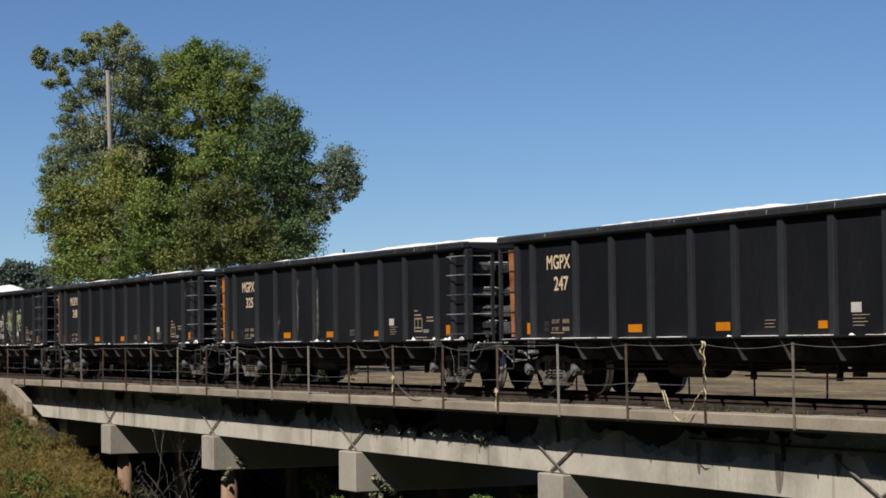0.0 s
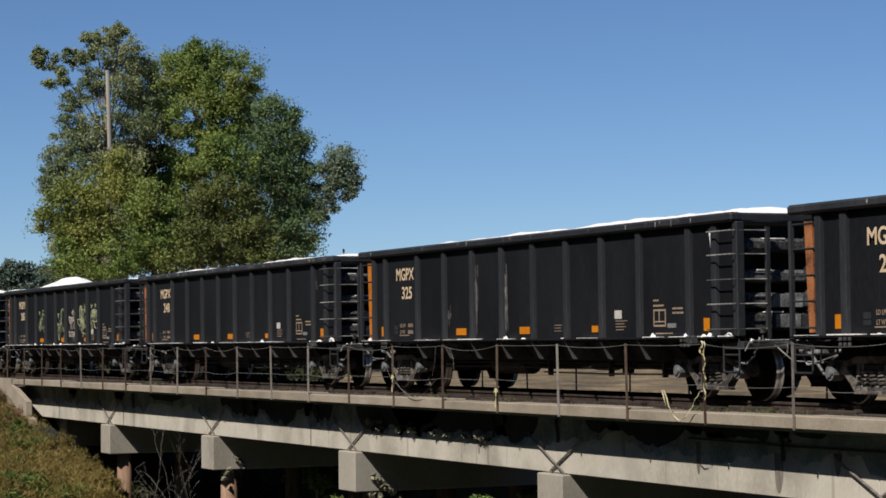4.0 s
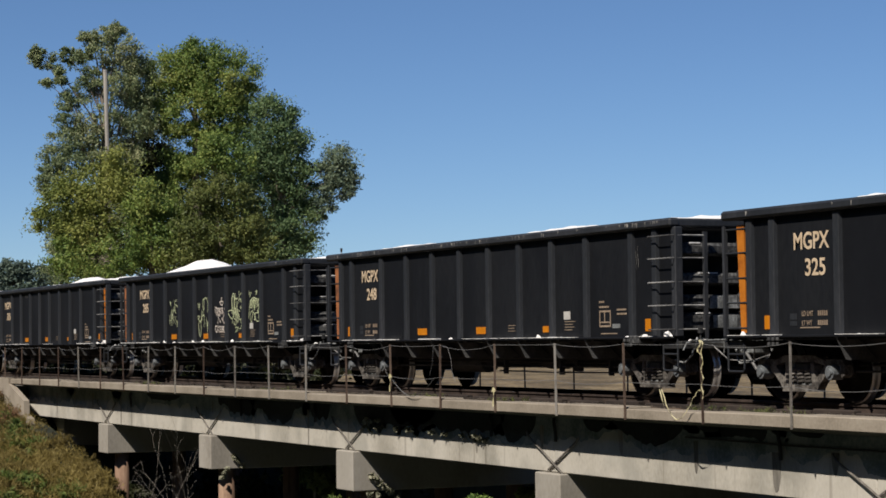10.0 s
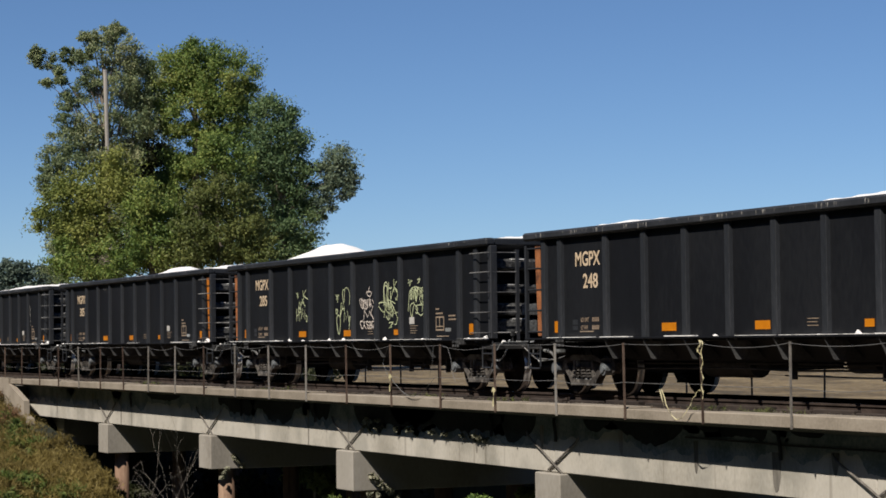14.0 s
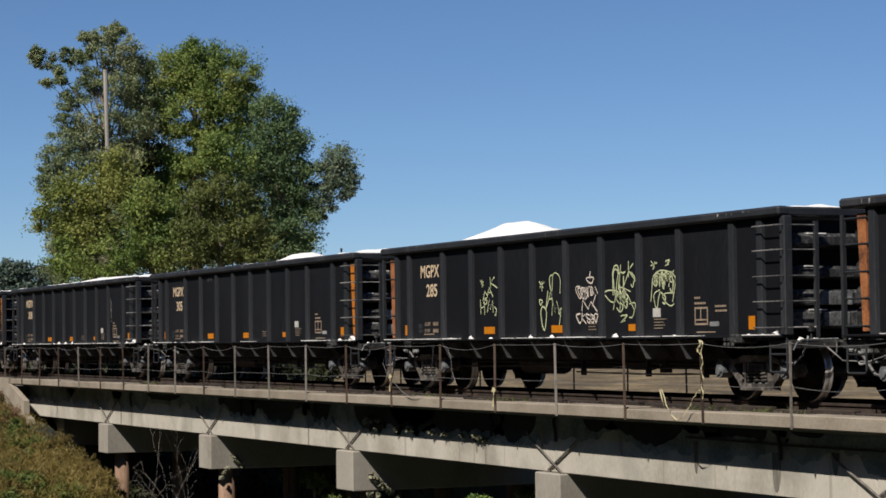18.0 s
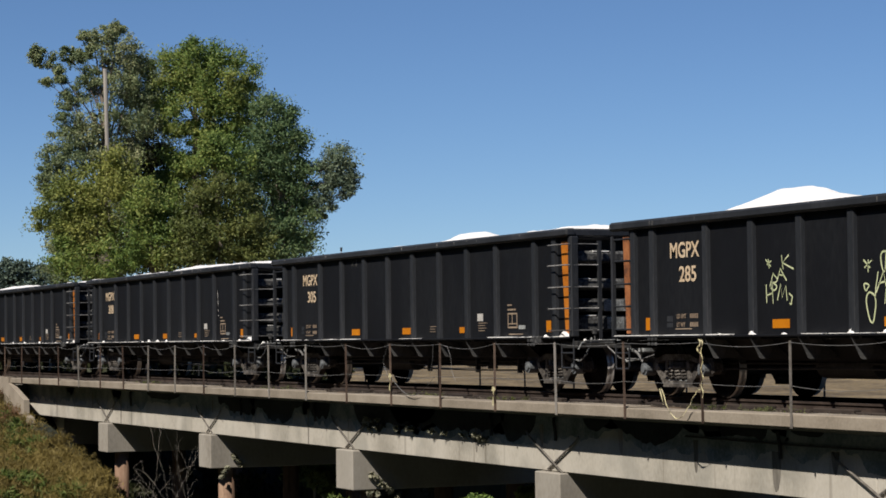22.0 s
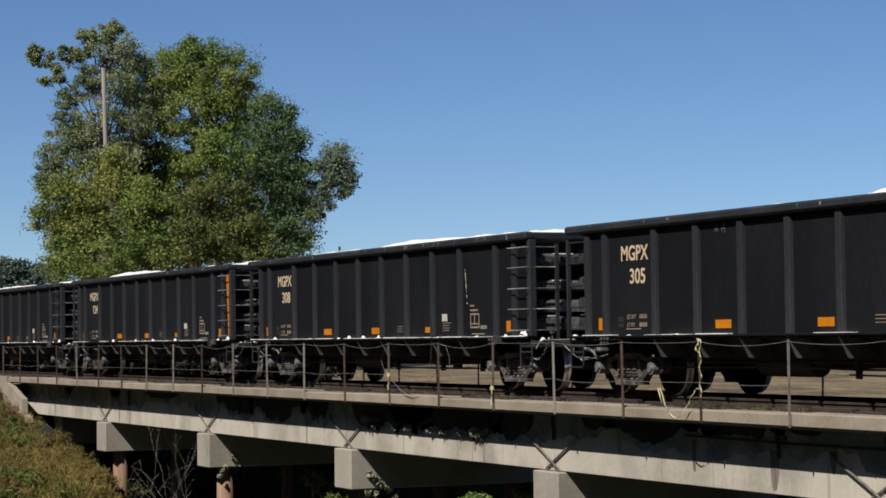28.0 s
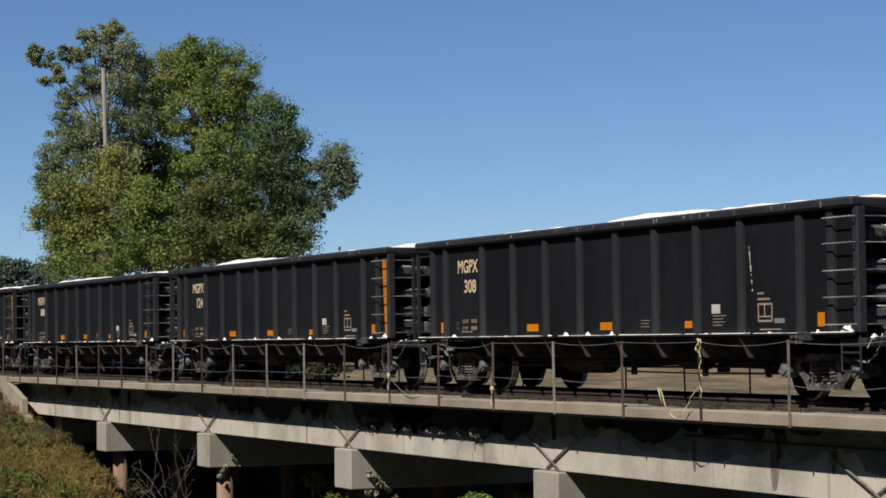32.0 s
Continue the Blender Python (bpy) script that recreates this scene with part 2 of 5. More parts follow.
def ground_height(X, Y):
    field = -0.5 + 0.2 * np.sin(X * 0.05 + 1) * np.cos(Y * 0.06) + 1.4 * smooth(60, 260, Y)
    bank = np.interp(X, [-90, -72, -70.4, -68.8, -67.7, -65.2, -63, -61, -59.1, -58.2, -57], [1.0, 0.97, 0.94, 0.89, 0.85, 0.785, 0.72, 0.648, 0.55, 0.4, 0.0])   # slopes down from the west abutment
    bank = bank * (1 - 0.35 * smooth(16.9, 17.7, Y) * smooth(-69, -64, X))           # scooped out under the end span
    right = smooth(-14, -3, X)                       # bank on which the camera stands
    far = smooth(21.7, 22.6, Y)                      # steep bank behind the bridge
    near = smooth(-5, -14, Y)
    sky_block = 36.0 * smooth(-6, -38, Y)                 # unseen rise added on the near side to hold back sky light
    rise = np.maximum(np.maximum(bank, right), np.maximum(far, near))
    rough = 0.12 * np.sin(X * 1.3 + Y * 0.7) * np.sin(Y * 1.1 - X * 0.4)
    return -6.2 + (6.2 + field) * rise + rough * (0.3 + 0.7 * (1 - rise)) - 0.25 * right + sky_block


def axis_steps(lo, hi, step, far):
    core = np.arange(lo, hi + step / 2, step)
    grow = np.geomspace(step * 2, far, 22)
    return np.concatenate([(lo - grow)[::-1], core, hi + grow])


M_GROUND = mat("dry_tan_earth", [(0.06, 0.044, 0.021), (0.122, 0.09, 0.046), (0.22, 0.168, 0.09)], 0.95, 0, 0.6, 7, 0.6, 0.06, 0.1, (0.5, 1.2, 1), mix_fine=0.45)
# Creek ground coloured near black to deepen shade and cut bounced light.
M_CREEK = mat("shade_dark_creek_ground", [(0.0078, 0.0110, 0.0070), (0.0175, 0.0240, 0.0140), (0.0351, 0.0410, 0.0240)], 0.95, 0, 0.5, 6, 0.6, 0.05, 0.14)
ground = part_of("ground", grid_mesh("ground", axis_steps(-110, 10, 0.8, 2400), axis_steps(-12, 60, 0.5, 2400), ground_height), M_GROUND, smooth=True)
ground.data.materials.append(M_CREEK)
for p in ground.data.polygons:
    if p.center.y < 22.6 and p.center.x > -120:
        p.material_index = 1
tagged(ground, "dry tan earth with creek ground coloured dark for shade", "ground", kind="structure")

# ---- bridge ----
X0, X1 = -69.7, 6.0
SPAN, PIER0 = 9.14, -59.985


def girder_material():
    m = mat("stained_girder_concrete", [(0.33, 0.308, 0.264), (0.44, 0.415, 0.365), (0.5, 0.475, 0.425)], 0.9, 0, 0.8, 18, 0.35, 0.008, 0.16, (1, 1, 0.6))
    n, l = m.node_tree.nodes, m.node_tree.links
    bsdf = n["Principled BSDF"]
    base = bsdf.inputs["Base Color"].links[0].from_socket
    tc = n.new("ShaderNodeTexCoord")
    last = base
    # narrow drip marks, then broad patches of mildew under the kerb
    for scale, mapping, lo, hi, tone, amount in ((1.0, (3.2, 0.2, 0.06), 0.61, 0.72, (0.13, 0.11, 0.085), 0.6), (1.0, (0.5, 0.3, 0.45), 0.48, 0.62, (0.12, 0.125, 0.11), 0.34)):
        mp = n.new("ShaderNodeMapping")
        mp.inputs["Scale"].default_value = mapping
        l.new(tc.outputs["Object"], mp.inputs["Vector"])
        no = n.new("ShaderNodeTexNoise")
        no.inputs["Scale"].default_value, no.inputs["Detail"].default_value = scale * 2, 5
        l.new(mp.outputs[0], no.inputs["Vector"])
        r = ramp(n, [(lo, (0, 0, 0)), (hi, (amount, amount, amount))])
        l.new(no.outputs["Fac"], r.inputs[0])
        mx = n.new("ShaderNodeMix")
        mx.data_type = "RGBA"
        l.new(r.outputs[0], mx.inputs[0])
        l.new(last, mx.inputs[6])
        mx.inputs[7].default_value = (*tone, 1)
        last = mx.outputs[2]
    l.new(last, bsdf.inputs["Base Color"])
    return m


M_GIRDER = girder_material()
# Darkened copy of the concrete: the underside's shade is put into its colour.
M_SOFFIT = mat("shade_dark_soffit_concrete", [(0.03, 0.032, 0.028), (0.06, 0.06, 0.053), (0.1, 0.098, 0.088)], 0.9, 0, 0.7, 18, 0.35, 0.008, 0.16)
bridge = tagged(empty("bridge"), "weathered concrete railway trestle with stained girder", "bridge", kind="structure")
part("deck_slab", boxes((X0, X1, 16.99, 21.21, -0.34, -0.24)), M_CONC, bridge)
part("deck_fill", boxes((X0 - 30, X1 + 20, 16.985, 21.215, -0.236, -0.205)), M_DIRT, bridge, "brown dirt and ballast fines")
GY, GB = 17.06, -1.285
for k in range(8):
    a, b = max(PIER0 + SPAN * (k - 1) + 0.006, X0 + 0.02), min(PIER0 + SPAN * k - 0.006, X1)
    part("girder", boxes((a, b, GY, GY + 0.45, GB, -0.345), bevel=0.015), M_GIRDER, bridge)
    part("girder", boxes((a, b, 20.75, 21.2, GB, -0.345), bevel=0.015), M_GIRDER, bridge)
part("deck_soffit", boxes((X0, X1, GY + 0.47, 20.73, -0.75, -0.345)), M_SOFFIT, bridge, "concrete soffit coloured dark for shade")


def pipe_pair(x, parent):
    """Two crossed drain pipes on the girder face over a pier."""
    part("drain_pipe", tube([(x - 0.95, GY - 0.035, -0.62), (x - 0.82, GY - 0.05, -0.72), (x - 0.05, GY - 0.06, -1.06), (x + 0.32, GY - 0.06, -1.24), (x + 0.42, GY - 0.04, -1.3)], 0.019), M_PIPE, parent, "thin rusty drain pipe")
    part("drain_pipe", tube([(x + 0.95, GY - 0.035, -0.66), (x + 0.86, GY - 0.035, -0.74), (x - 0.16, GY - 0.03, -1.25)], 0.019), M_PIPE, parent, "thin rusty drain pipe")


for k in range(7):
    x = PIER0 + SPAN * k
    part("pier_cap", boxes((x - 0.455, x + 0.455, 16.92, 21.3, -2.12, GB - 0.005), bevel=0.02), M_CONC, bridge)
    for y in (17.45, 19.15, 20.85):
        bm = bmesh.new()
        rod(bm, (x + 0.1, y, -7), (x + 0.1, y, -2.125), 0.23, 0.2, 16)
        part("pile", bm, M_PILE, bridge, "round brown timber pile", True)
    pipe_pair(x, bridge)
for x in (-23.05, -25.62, -32.42, -34.9, -43.6, -48.4, -57.5):
    part("drain_spout", tube([(x - 0.12, GY + 0.02, -0.38), (x - 0.06, GY - 0.04, -0.39), (x - 0.01, GY - 0.06, -0.46), (x, GY - 0.045, -0.6), (x, GY - 0.04, -0.76)], 0.03), M_DARK, bridge, "dark bent drain spout")
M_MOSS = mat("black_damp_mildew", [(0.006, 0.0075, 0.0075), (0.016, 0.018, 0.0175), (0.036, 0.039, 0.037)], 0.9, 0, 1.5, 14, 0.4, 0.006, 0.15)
# Film tone carries the girder's cool shade as well as mildew.
M_FILM = mat("thin_grey_mildew_shade_film", [(0.12, 0.145, 0.145), (0.2, 0.228, 0.224), (0.31, 0.32, 0.305)], 0.9, 0, 2, 16, 0.3, 0.004, 0.12)
M_RUNOFF = mat("grey_brown_runoff_stain", [(0.1, 0.092, 0.08), (0.17, 0.158, 0.138), (0.27, 0.25, 0.22)], 0.92, 0, 2, 16, 0.3, 0.004, 0.13, (1, 1, 0.2))


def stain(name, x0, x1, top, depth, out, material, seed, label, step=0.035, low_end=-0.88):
    """A thin sheet on the girder face, for stains and painted shade alike, with a ragged lower edge."""
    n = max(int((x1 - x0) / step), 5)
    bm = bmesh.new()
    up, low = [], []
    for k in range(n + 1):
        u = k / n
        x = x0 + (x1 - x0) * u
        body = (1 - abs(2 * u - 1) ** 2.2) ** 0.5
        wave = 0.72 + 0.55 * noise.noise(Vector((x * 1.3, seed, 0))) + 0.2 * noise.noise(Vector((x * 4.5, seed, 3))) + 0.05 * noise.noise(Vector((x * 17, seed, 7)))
        # low_end keeps film and mildew within the kerb's shadow; only runoff passes it.
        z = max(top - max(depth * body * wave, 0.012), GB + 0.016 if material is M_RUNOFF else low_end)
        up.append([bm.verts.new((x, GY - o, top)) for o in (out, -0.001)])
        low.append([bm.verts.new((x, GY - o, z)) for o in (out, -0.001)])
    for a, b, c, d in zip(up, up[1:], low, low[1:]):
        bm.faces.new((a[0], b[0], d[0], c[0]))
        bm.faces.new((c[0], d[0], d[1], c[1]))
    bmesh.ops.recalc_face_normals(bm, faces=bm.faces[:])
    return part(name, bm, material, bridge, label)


# Each film reaches past its stain, putting the girder's shade tone into colour.
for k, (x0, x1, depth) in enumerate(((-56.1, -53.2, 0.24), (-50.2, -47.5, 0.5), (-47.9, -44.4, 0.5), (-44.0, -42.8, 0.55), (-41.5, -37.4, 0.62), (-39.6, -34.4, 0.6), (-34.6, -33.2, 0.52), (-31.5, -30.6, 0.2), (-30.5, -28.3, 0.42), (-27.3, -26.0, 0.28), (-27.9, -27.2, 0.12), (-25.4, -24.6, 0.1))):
    stain("mildew_shade_film", x0 - 0.5, x1 + 0.5, -0.352, depth * 1.2 + 0.08, 0.003, M_FILM, k * 3.7, "thin grey film of mildew and painted shade")
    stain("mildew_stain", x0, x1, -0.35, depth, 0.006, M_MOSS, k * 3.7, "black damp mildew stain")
# Film alone: the kerb shadow's grey-teal tone painted on the girder.
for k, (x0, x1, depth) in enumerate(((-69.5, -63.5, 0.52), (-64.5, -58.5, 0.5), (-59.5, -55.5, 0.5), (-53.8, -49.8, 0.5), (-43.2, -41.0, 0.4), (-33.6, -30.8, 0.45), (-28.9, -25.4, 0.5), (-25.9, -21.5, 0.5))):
    stain("mildew_shade_film", x0, x1, -0.352, depth * 1.25, 0.0025, M_FILM, 90 + k * 4.1, "thin grey film of mildew and painted shade")
for k, (x, w, top) in enumerate(((-25.78, 0.24, -0.66), (-24.35, 0.2, -0.6), (-27.95, 0.14, -0.58), (-30.25, 0.16, -0.5), (-33.0, 0.16, -0.5), (-35.6, 0.14, -0.5), (-44.1, 0.1, -0.5), (-48.3, 0.14, -0.5), (-50.6, 0.1, -0.45), (-58.6, 0.14, -0.5), (-61.5, 0.14, -0.45), (-63.5, 0.14, -0.45), (-65.6, 0.12, -0.5))):
    stain("runoff_streak", x - w / 2, x + w / 2, top, (0.6 if k % 3 else 0.85), 0.004, M_RUNOFF, 60 + k * 2.3, "grey-brown runoff streak", 0.02)
# kerb units between the posts
STEP, KERB = 2.2758, 16.51              # post spacing; outer face of the near kerb
POSTX = [-24.557 - STEP * k + STEP * 4 for k in range(25)]
for k, x in enumerate(POSTX[:-1]):
    part("kerb_unit", boxes((max(x - STEP + 0.012, X0), x - 0.012, KERB, 16.98, -0.27, -0.083 - 0.014 * (k * 7 % 3)), bevel=0.014), M_KERB, bridge)
    part("kerb_unit", boxes((max(x - STEP + 0.012, X0), x - 0.012, 21.22, 21.5, -0.285, -0.1), bevel=0.014), M_KERB, bridge)
    if x - STEP < X0 + 1:
        break
part("abutment", boxes((-77, -69.72, 16.72, 21.5, -6, -0.34), (-69.72, -66.8, 17.6, 20.7, -6, GB)), M_CONC, bridge)
part("wing_wall", prism([(-69.36, -0.078), (-69.36, -0.28), (-67.34, -0.78), (-67.3, -1.22), (-66.7, -1.32), (-66.2, -2.3), (-66.2, -4.5), (-80, -4.5), (-80, -0.078)], "y", 16.44, 16.62), M_KERB, bridge, "pale sloping concrete wing wall")

# ---- track ----
rail_profile = [(-0.075, -0.17), (0.075, -0.17), (0.075, -0.158), (0.012, -0.14), (0.012, -0.045), (0.037, -0.035), (0.037, -0.004), (0.03, 0), (-0.03, 0), (-0.037, -0.004), (-0.037, -0.035), (-0.012, -0.045), (-0.012, -0.14), (-0.075, -0.158)]
for y in (YC - 0.755, YC + 0.755):
    tagged(part("rail", prism([(y + a, b) for a, b in rail_profile], "x", -220, 40), M_RAIL), "rusty brown steel rail on timber ties", "rail", "rails", "structure")
track = tagged(empty("track_bed"), "dark weathered timber ties half sunk in dirt", "track", kind="structure")
tie_mesh = None
rng = random.Random(12)
for k in range(130):
    if tie_mesh is None:
        bm = boxes((-0.115, 0.115, -1.3, 1.3, -0.33, -0.172), bevel=0.012)
        tie_mesh = bpy.data.meshes.new("tie")
        bm.to_mesh(tie_mesh)
        bm.free()
        tie_mesh.materials.append(M_TIE)
    t = part_of("tie", tie_mesh, None, track)
    t.matrix_basis = pose(-72 + 0.56 * k + rng.uniform(-0.04, 0.04), YC + rng.uniform(-0.08, 0.08), rng.uniform(-0.01, 0.0), 0, 0, rng.uniform(-1.2, 1.2))


def crumbs(name, x0, x1, y0, y1, z, count, size, material, label, seed):
    """Loose stones and litter as one sheet of small uneven lumps."""
    g = np.random.default_rng(seed)
    c = np.stack([g.uniform(x0, x1, count), y0 + (y1 - y0) * g.random(count) ** 1.3, np.full(count, z)], -1)
    s = size * (0.4 + g.random((count, 1, 1)) ** 2 * 1.4)
    octa = np.array([(1, 0, 0), (0, 1, 0), (-1, 0, 0), (0, -1, 0), (0, 0, 0.8), (0, 0, -0.5)])
    v = (c[:, None] + octa[None] * s * g.uniform(0.5, 1.3, (count, 6, 1))).reshape(-1, 3)
    f = np.array([(0, 1, 4), (1, 2, 4), (2, 3, 4), (3, 0, 4), (1, 0, 5), (2, 1, 5), (3, 2, 5), (0, 3, 5)])
    me = bpy.data.meshes.new(name)
    me.from_pydata(v.tolist(), [], (f[None] + np.arange(count)[:, None, None] * 6).reshape(-1, 3).tolist())
    return tagged(part_of(name, me, material), label, "gravel", kind="stuff")


M_STONE = mat("ballast_stone", [(0.012, 0.009, 0.0075), (0.027, 0.0205, 0.016), (0.066, 0.054, 0.043)], 0.95, 0, 3, 30, 0.3, island=0.45)
M_GUARD = mat("reddish_guard_timber", [(0.009, 0.0065, 0.0055), (0.021, 0.0145, 0.012), (0.043, 0.032, 0.026)], 0.92, 0, 2, 20, 0.5, 0.01, 0.15, (0.25, 1, 1), per_object=0.12)
rng = random.Random(77)
gx = -74.0
while gx < -12:
    length = rng.choice((0.9, 1.0, 1.08, 1.2, 2.2))
    ob = part("guard_timber", boxes((0, length, -0.07, 0.07, -0.2, rng.uniform(-0.11, -0.07)), bevel=0.014), M_GUARD, track, "reddish timber guard beam beside the rail")
    ob.matrix_basis = pose(gx, 18.0 + rng.uniform(-0.03, 0.03), 0, 0, 0, rng.uniform(-1, 1))
    gx += length + rng.choice((0.03, 0.16, 0.24, 0.3))


def strip_height(X, Y):
    return -0.2 + 0.07 * smooth(17.9, 17.15, Y) + 0.02 * np.sin(X * 2.1) * np.sin(Y * 6 + X * 0.7) + 0.012 * np.sin(X * 7.3 + Y * 9)


strip = part_of("dirt_strip", grid_mesh("dirt_strip", np.arange(-76, -9.9, 0.12), np.linspace(16.985, 17.935, 12), strip_height), M_DIRT, track, "brown dirt and dry litter along the kerb", True)
crumbs("ballast_litter", -76, -10, 16.99, 18.1, -0.145, 9000, 0.028, M_STONE, "loose ballast stones and litter beside the kerb", 5)
crumbs("ballast_fill", -76, -10, 18.2, 21.2, -0.2, 7000, 0.045, M_STONE, "loose ballast stones between the rails", 6)

# ---- handrail ----
def railing(y, shift, lean_seed, material, label):
    rng = random.Random(lean_seed)
    r = tagged(empty("handrail"), label, "railing", "handrails")
    for k, x in enumerate(POSTX):
        bm = boxes((-0.018, 0.018, -0.005, 0.005, -0.18, 1.01), (0.012, 0.018, -0.034, -0.0055, -0.18, 1.01))
        ob = part("post", bm, material if k in (4, 7, 12, 13, 14, 16, 17, 20) or y > YC else M_RUSTPOST, r, "" if k in (4, 7, 12, 13, 14, 16, 17, 20) or y > YC else "rust-brown steel post")
        ob.matrix_basis = pose(x + shift, y, -0.1, rng.uniform(-1, 1), rng.uniform(-1.2, 1.2), 0)
    return r


rail_near = railing(KERB - 0.008, 0, 3, M_POST, "weathered steel posts with slack wire rope")
rail_far = railing(21.508, 0.4, 4, M_DARK, "dark steel posts with slack wire rope")
for r, y, shift in ((rail_near, KERB - 0.025, 0), (rail_far, 21.49, 0.4)):
    rng = random.Random(int(y * 10))
    for z, sag in ((0.89, 0.055), (0.3, 0.03)):
        for a, b in zip(POSTX, POSTX[1:]):
            s = sag * rng.uniform(0.1, 1.8)
            part("wire", tube([(a + shift + (b - a) * t / 8, y, z - s * 4 * (t / 8) * (1 - t / 8)) for t in range(9)], 0.004, 5), M_WIRE, r)


def near(x, z, y=KERB - 0.045):
    """A point beside the near handrail."""
    return (x * 0.9886, y, 0.98 + (z - 0.98) * 0.9886)


for bend in ([(-36.3, 0.89), (-35.95, 0.85), (-35.8, 0.64), (-35.77, 0.4), (-35.6, 0.21)], [(-36.58, 0.88), (-36.62, 0.59), (-36.75, 0.32)], [(-38.75, 0.84), (-38.98, 0.55), (-38.75, 0.3)]):
    part("loose_wire", tube([near(x, z) for x, z in bend], 0.003, 5), M_WIRE, rail_near, "loose end of wire")
part("conduit", tube([(-28.2, GY - 0.03, -0.53), (-25.5, GY - 0.03, -0.55), (-22.6, GY - 0.03, -0.54)], 0.014, 6), M_DARK, bridge, "thin dark conduit along the girder")


def tape(points, w=0.045, twist=2.0):
    """A twisted strip of tape through the points."""
    bm = bmesh.new()
    prev = None
    n = len(points)
    for k, p in enumerate(points):
        a = twist * k
        p = near(p[0], p[2], p[1])
        d = Vector((math.cos(a), 0.35 * math.sin(a), 0.6 * math.sin(a))) * w / 2
        cur = [bm.verts.new(Vector(p) + d), bm.verts.new(Vector(p) + d * 0.2 + Vector((0, -0.006, 0.004))), bm.verts.new(Vector(p) - d)]
        if prev:
            bm.faces.new((prev[0], prev[1], cur[1], cur[0]))
            bm.faces.new((prev[1], prev[2], cur[2], cur[1]))
        prev = cur
    return bm


ty = KERB - 0.06
tp = tagged(empty("caution_tape"), "faded yellow tape knotted round a rail post", "tape", "tape on the handrail")
part("strip", tape([(-27.06 + 0.03 * math.sin(k * 1.3), ty, 0.93 - 0.05 * k) for k in range(18)], 0.035, 0.9), M_ROPE, tp)
part("strip", tape([(-27.1 + 0.05 * math.sin(k), ty - 0.02, 0.94 - 0.03 * k) for k in range(8)], 0.055, 0.9), M_ROPE, tp)
part("loop", tape([(-28.2 + 1.12 * (k / 20) ** 0.9 + 0.012 * math.sin(k * 2.3), ty - 0.02, 0.2 - 0.44 * math.sin(math.pi * min((k / 20) ** 0.75 * 1.06, 1)) ** 1.15 + 0.008 * math.sin(k * 1.7)) for k in range(21)], 0.03, 0.7), M_ROPE, tp)
part("strip", tape([(-28.24 + 0.03 * k, ty - 0.03, 0.2 - 0.06 * k) for k in range(5)], 0.03, 0.6), M_ROPE, tp)
for x, z in ((-38.6, 0.29), (-34.02, 0.1)):
    t2 = tagged(empty("caution_tape"), "faded yellow tape knotted round a rail post", "tape", "tape on the handrail")
    part("knot", tape([(x + 0.05 * math.sin(k * 2), ty, z + 0.04 * math.cos(k * 2.4)) for k in range(10)], 0.07, 1.1), M_ROPE, t2)
    part("strip", tape([(x + 0.02 * math.sin(k), ty, z - 0.05 * k) for k in range(7)], 0.05, 0.8), M_ROPE, t2)
part("strip", tape([(-38.6 + 0.14 * k, ty, 0.28 - 0.36 * math.sin(math.pi * k / 15)) for k in range(16)], 0.022, 0.3), M_WIRE, tp)

# Gusset grey raised above the car's black to stand in for missing light.
M_GUSSET = mat("lightened_gusset_paint", [(0.035, 0.036, 0.038), (0.07, 0.071, 0.073), (0.12, 0.121, 0.123)], 0.8, 0, 2.5, 24, 0.25, 0.004, 0.16, per_object=0.15, spec=0.3)

# ---- train ----
S_KNOTS = [(0, -0.235), (1, -0.275), (2, -0.335), (3, -0.385), (4, -0.415), (5.5, -0.437), (7, -0.475), (8, -0.483), (9, -0.487), (10, -0.49), (11, -0.525), (12, -0.58), (13, -0.612), (14.5, -0.63),
           (16.5, -0.615), (18, -0.635), (19, -0.658), (20, -0.642), (21, -0.665), (22, -0.655), (23, -0.63), (24, -0.605), (25, -0.61), (26, -0.575), (27.5, -0.535), (29, -0.5), (30, -0.462), (31, -0.42), (32, -0.36)]
SPEED, START = 2.4284, -44.275


def run(t):
    """How far the train has come at t seconds."""
    return SPEED * t + float(np.interp(t, [k for k, _ in S_KNOTS], [v for _, v in S_KNOTS]))


RIBS = (-6.69, -6.08, -4.46, -3.18, -1.91, -0.645, 0.62, 1.89, 3.16, 4.425, 5.98, 6.75)
HALF, TOP, SILL = 7.35, 2.88, 1.0
R_WHEEL = 0.457


def wheel_mesh(name):
    bm = bmesh.new()
    prof = [(0.0, -0.05), (0.1, -0.075), (0.13, -0.03), (0.36, -0.012), (0.385, -0.065), (0.452, -0.07), (R_WHEEL, 0.0), (R_WHEEL + 0.004, 0.03), (R_WHEEL + 0.028, 0.045), (R_WHEEL + 0.026, 0.07), (0.39, 0.072), (0.36, 0.02), (0.12, 0.05), (0.0, 0.05)]
    n = 28
    rings = [[bm.verts.new((r * math.cos(6.28319 * k / n), w, r * math.sin(6.28319 * k / n))) for k in range(n)] if r else [bm.verts.new((0, w, 0))] for r, w in prof]
    for i, (a, b) in enumerate(zip(rings, rings[1:])):
        for k in range(n):
            q = [a[k % len(a)], a[(k + 1) % len(a)], b[(k + 1) % len(b)], b[k % len(b)]]
            f = bm.faces.new(list(dict.fromkeys(q)))
            f.material_index = 1 if i in (5, 6, 7) else 0
    bmesh.ops.recalc_face_normals(bm, faces=bm.faces[:])
    me = bpy.data.meshes.new(name)
    bm.to_mesh(me)
    bm.free()
    me.materials.append(M_WHEEL)
    me.materials.append(M_TREAD)
    me.shade_smooth()
    return me


MESH = {}


